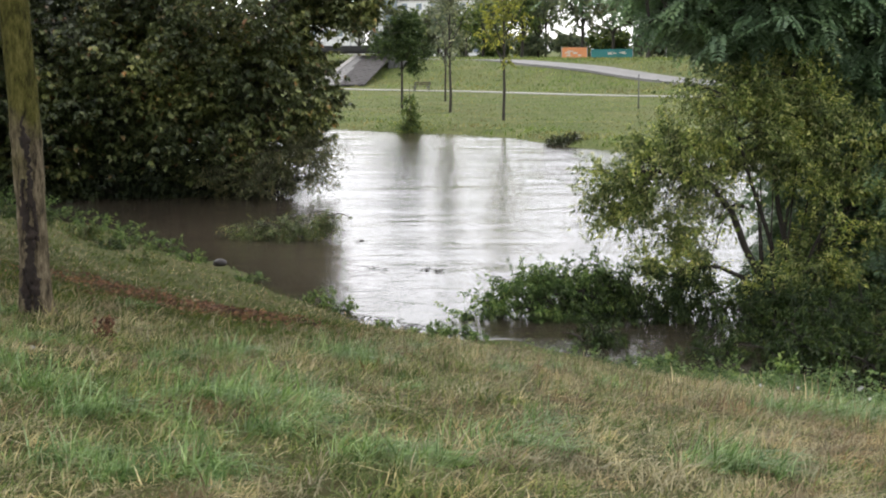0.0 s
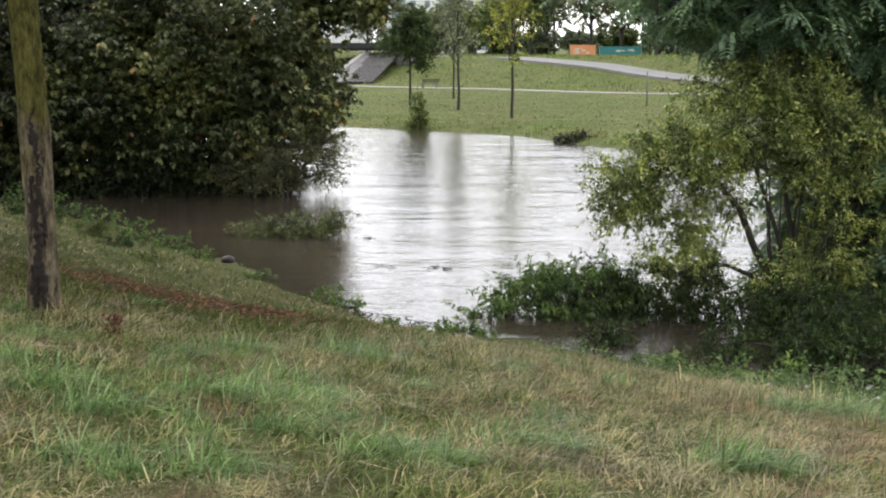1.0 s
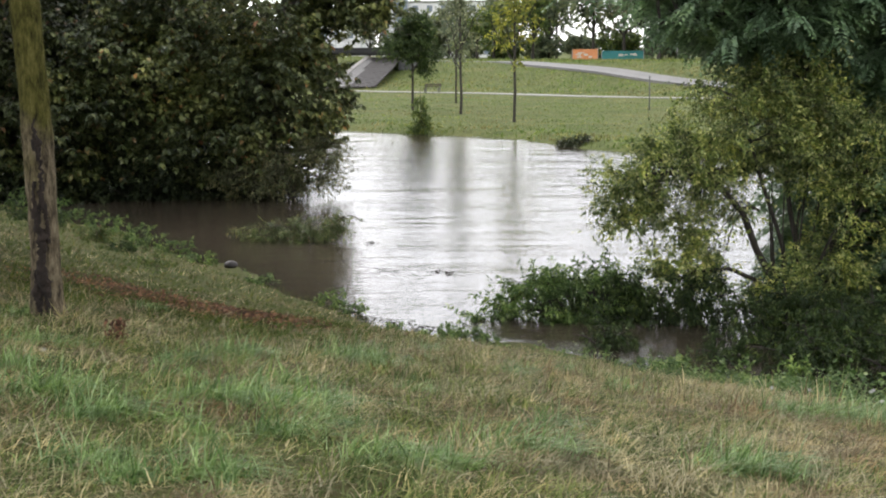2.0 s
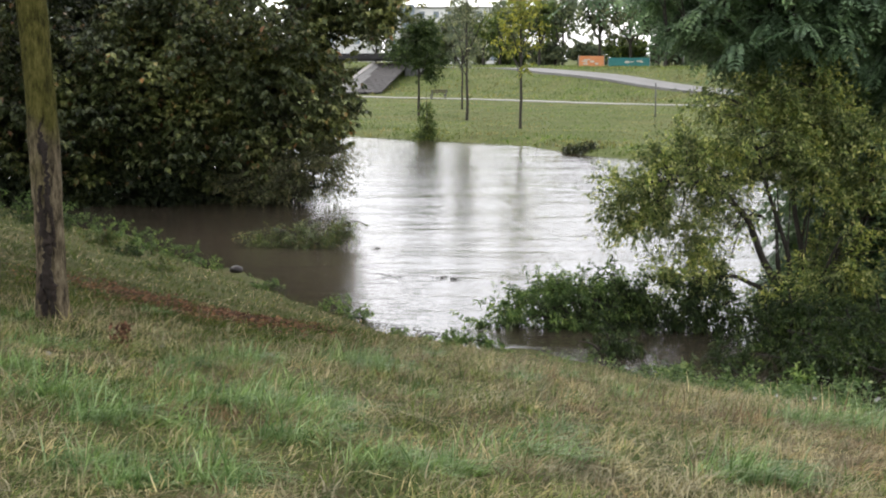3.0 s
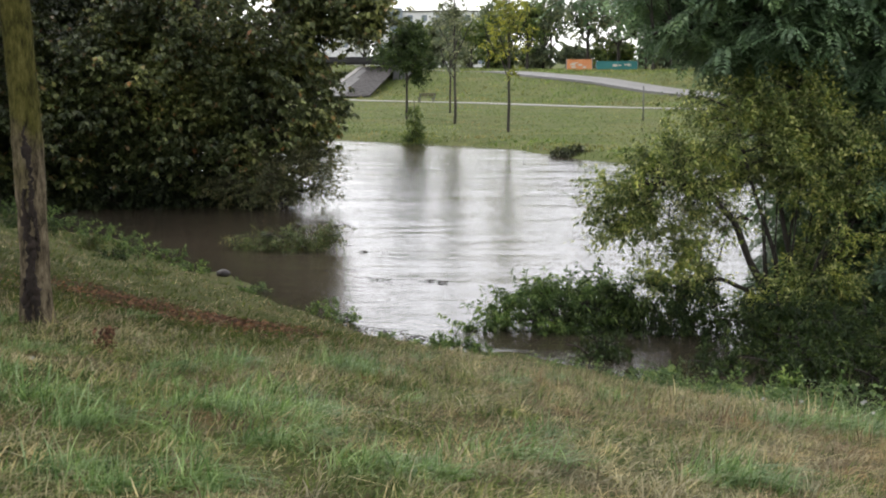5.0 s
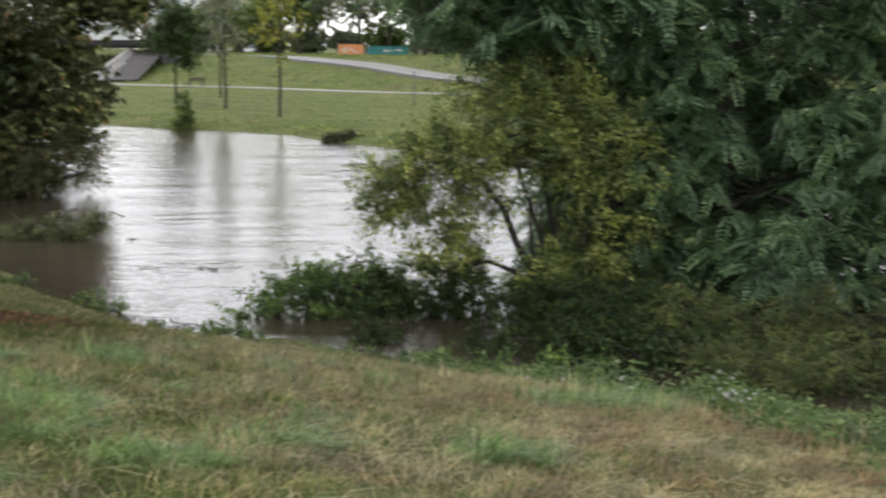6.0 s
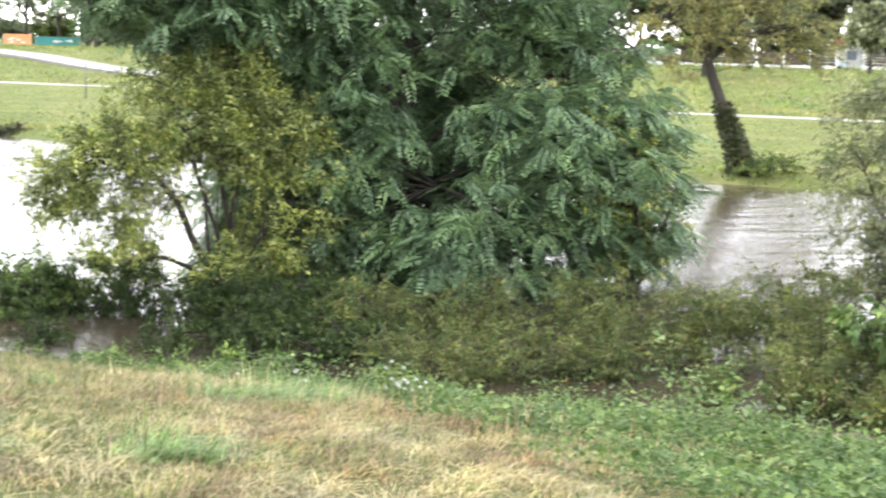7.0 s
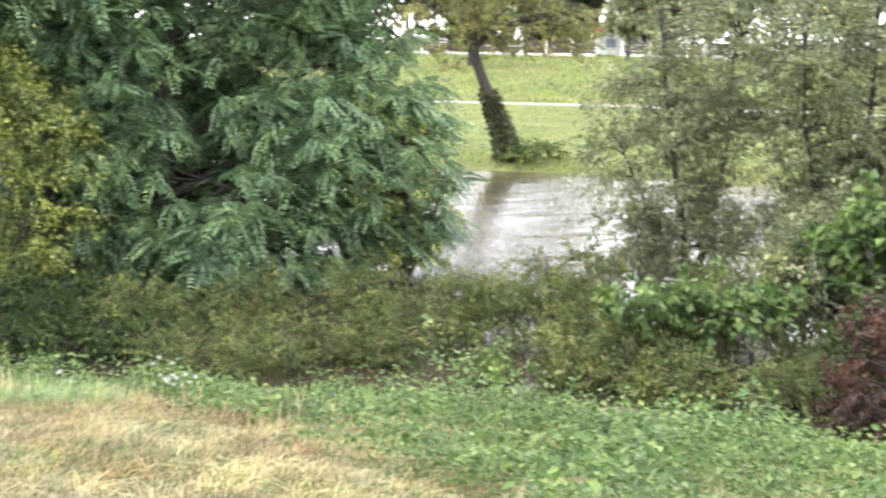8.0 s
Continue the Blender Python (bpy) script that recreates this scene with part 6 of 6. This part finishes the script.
for n in range(15):
    x, y = -6 + n * 5.6, 243 - n * 5.2
    tree("hedge", HEDGE, "hedge", (x, y, ground_at(x, y) - 0.1), [([(0, 0, 0), (0.2, 0, 2.0), (0, 0, 4.0)], 0.1), ([(0, 0, 0), (2, -1, 2), (3, -2, 3.4)], 0.06), ([(0, 0, 0), (-2, 1, 2), (-3, 2, 3.4)], 0.06)],
         [(0, 0, 2.2, 3.6, 2.6, 1.9 + 0.5 * math.sin(n * 2.3), 58)], 60, (0.55, 0.40), "hazed_leaf" if n % 3 else "sapling_leaf", seed=660 + n, radius=0.05, leaves="foliage", group="hedges", spread=0.7, shell=0.3, twig_r=0.02)
for n, (x, y, h, w) in enumerate([(99.5, 138.0, 13, 2.8), (103.5, 136.0, 14, 3.0), (94, 146, 12, 2.8)]):
    park_tree(x, y, h, w, 1.0, "dark_leaf", 640 + n, 60, "spruce", 0.3)


def ivy_tree(x, y):
    """The leaning trunk wrapped in ivy on the far shore."""
    rng = np.random.default_rng(701)
    z = ground_at(x, y)
    root = thing("ivy_tree", x, y, z - 0.1, "leaning tree with an ivy-wrapped trunk on the far shore", "tree")
    t = Tubes()
    pts = np.array([(0, 0, 0), (-0.25, 0.15, 1.0), (-0.65, 0.4, 2.2), (-1.15, 0.75, 3.7), (-1.6, 1.0, 5.5), (-1.9, 1.1, 8.0)])
    s = np.linspace(0, 5, 26)
    q = np.stack([np.interp(s, np.arange(6), pts[:, k]) for k in range(3)], 1)
    t.add(q, np.linspace(0.30, 0.12, 26), 12, 0.05, rng)
    lines = [q]
    for dx, dy, dz in ((2.2, 0.2, 1.2), (1.4, -0.4, 1.8), (-1.6, 0.2, 1.6), (0.6, 0.6, 2.2)):
        l = curve_pts(q[16], q[16] + np.array([dx, dy, dz]), 0.1, 8, rng)
        t.add(l, np.linspace(0.09, 0.03, 8), 7)
        lines.append(l)
    v, f = crown(rng, lines, [(0.4, 0, 5.8, 2.8, 2.0, 1.9, 80), (-1.0, 0, 7.4, 2.8, 2.2, 1.8, 60), (-3.0, 0.4, 5.4, 2.0, 1.6, 1.7, 56), (2.6, 0, 5.0, 1.5, 1.2, 1.1, 26)], t, 60, (0.16, 0.07), spread=0.35, droop=0.6)
    trunk = child("trunk", t.mesh("trunk", M["bark"]), root)
    child("crown", mesh_of("crown", v, f, M["autumn_leaf"]), root, "thin yellowing brown foliage")
    n = 2600
    k = rng.integers(0, 12, n)
    a = rng.random(n) * 2 * np.pi
    rr = (0.30 + 0.16 * rng.random(n)) * np.interp(k, [0, 11], [1.25, 0.75])
    at = q[k] + np.stack([np.cos(a) * rr, np.sin(a) * rr, rng.uniform(-0.25, 0.25, n)], 1)
    v, f = leaf_quads(at, np.stack([np.cos(a), np.sin(a), -0.8 + 0 * a], 1) + rng.standard_normal((n, 3)) * 0.4, rng.standard_normal((n, 3)) + np.array([0, 0, 1.0]), np.full(n, 0.13), np.full(n, 0.10))
    child("ivy", mesh_of("ivy", v, f, M["dark_leaf"]), trunk, "dark green ivy")


ivy_tree(30.5, 43.9)


def house(x, y, rz):
    """A white house with a red hipped roof behind a wall."""
    z = ground_at(x, y)
    root = thing("house", x, y, z - 0.1, "small white house with a red tiled roof", "house", rz=rz)
    w, d, h = 9.0, 7.0, 2.9
    part("wall", box(bmesh.new(), -w / 2, -d / 2, 0, w / 2, d / 2, h, 0.03), M["white_wall"], root)
    bm = bmesh.new()
    o = 0.4
    vs = [bm.verts.new(c) for c in ((-w / 2 - o, -d / 2 - o, h + 0.01), (w / 2 + o, -d / 2 - o, h + 0.01), (w / 2 + o, d / 2 + o, h + 0.01), (-w / 2 - o, d / 2 + o, h + 0.01), (-w / 2 + 2.6, 0, h + 2.3), (w / 2 - 2.6, 0, h + 2.3))]
    for ids in ((0, 1, 5, 4), (1, 2, 5), (2, 3, 4, 5), (3, 0, 4), (3, 2, 1, 0)):
        bm.faces.new([vs[k] for k in ids])
    part("roof", bm, M["roof"], root)
    part("chimney", box(bmesh.new(), 0.6, -0.9, h + 1.2, 1.2, -0.4, h + 2.9, 0.02), M["roof"], root)
    for wx in (-3.4, -0.8, 1.9):
        win = part("window", box(bmesh.new(), wx, -d / 2 - 0.05, 1.0, wx + 1.3, -d / 2 + 0.05, 2.2, 0.01), M["white_wall"], root)
        part("pane", box(bmesh.new(), wx + 0.1, -d / 2 - 0.07, 1.1, wx + 1.2, -d / 2 - 0.052, 2.1), M["glass"], win)


house(108.5, 131.8, -38)


def garden_fence(x0, y0, x1, y1, bays):
    """A pale low wall with dark panels between posts."""
    ln, rz = math.hypot(x1 - x0, y1 - y0), math.degrees(math.atan2(y1 - y0, x1 - x0))
    z = ground_at((x0 + x1) / 2, (y0 + y1) / 2)
    root = thing("garden_fence", x0, y0, z - 0.1, "pale garden wall with dark boards between posts", "fence", rz=rz)
    part("base_wall", box(bmesh.new(), 0, -0.12, -0.3, ln, 0.12, 0.45, 0.02), M["white_wall"], root)
    for b in range(bays + 1):
        px = ln * b / bays
        part("post", box(bmesh.new(), px - 0.12, -0.14, 0.453, px + 0.12, 0.14, 1.75, 0.02), M["white_wall"], root)
        if b < bays:
            for k in range(4):
                part("board", box(bmesh.new(), px + 0.13, -0.03, 0.55 + k * 0.3, px + ln / bays - 0.13, 0.03, 0.80 + k * 0.3, 0.01), M["brown_wood"], root)


garden_fence(70, 137, 92.5, 118.3, 11)
garden_fence(94.5, 116.6, 110, 100, 8)


def parked_car(x, y, rz, mat, label):
    """A small car far off: body, cabin glass, wheels."""
    root = thing("parked_car", x, y, ground_at(x, y), label, "car", rz=rz)
    bm = bmesh.new()
    prof = [(-2.1, 0.35), (-2.1, 0.85), (-1.3, 0.95), (-0.7, 1.42), (0.9, 1.45), (1.7, 0.98), (2.1, 0.9), (2.1, 0.35)]
    sides = [[bm.verts.new((px, sy, pz)) for px, pz in prof] for sy in (-0.82, 0.82)]
    bm.faces.new(sides[0])
    bm.faces.new(sides[1][::-1])
    for k in range(len(prof)):
        bm.faces.new((sides[0][k], sides[1][k], sides[1][(k + 1) % len(prof)], sides[0][(k + 1) % len(prof)]))
    bmesh.ops.bevel(bm, geom=bm.edges[:], offset=0.05, segments=2, affect="EDGES", profile=0.5)
    body = part("body", bm, M[mat], root)
    part("side_window", box(bmesh.new(), -0.75, -0.835, 1.0, 0.95, -0.825, 1.32, 0.003), M["glass"], body)
    for wx in (-1.3, 1.3):
        for wy in (-0.74, 0.74):
            bm = bmesh.new()
            bmesh.ops.create_cone(bm, cap_ends=True, segments=16, radius1=0.32, radius2=0.32, depth=0.2)
            bmesh.ops.rotate(bm, matrix=Matrix.Rotation(math.pi / 2, 3, "X"), verts=bm.verts[:])
            bmesh.ops.translate(bm, vec=(wx, wy, 0.32), verts=bm.verts[:])
            part("wheel", bm, M["wet"], root)


parked_car(93.4, 121.5, -45, "car_blue", "pale blue car parked behind the fence")
parked_car(97.5, 117.0, -45, "white_wall", "white car parked by the house")
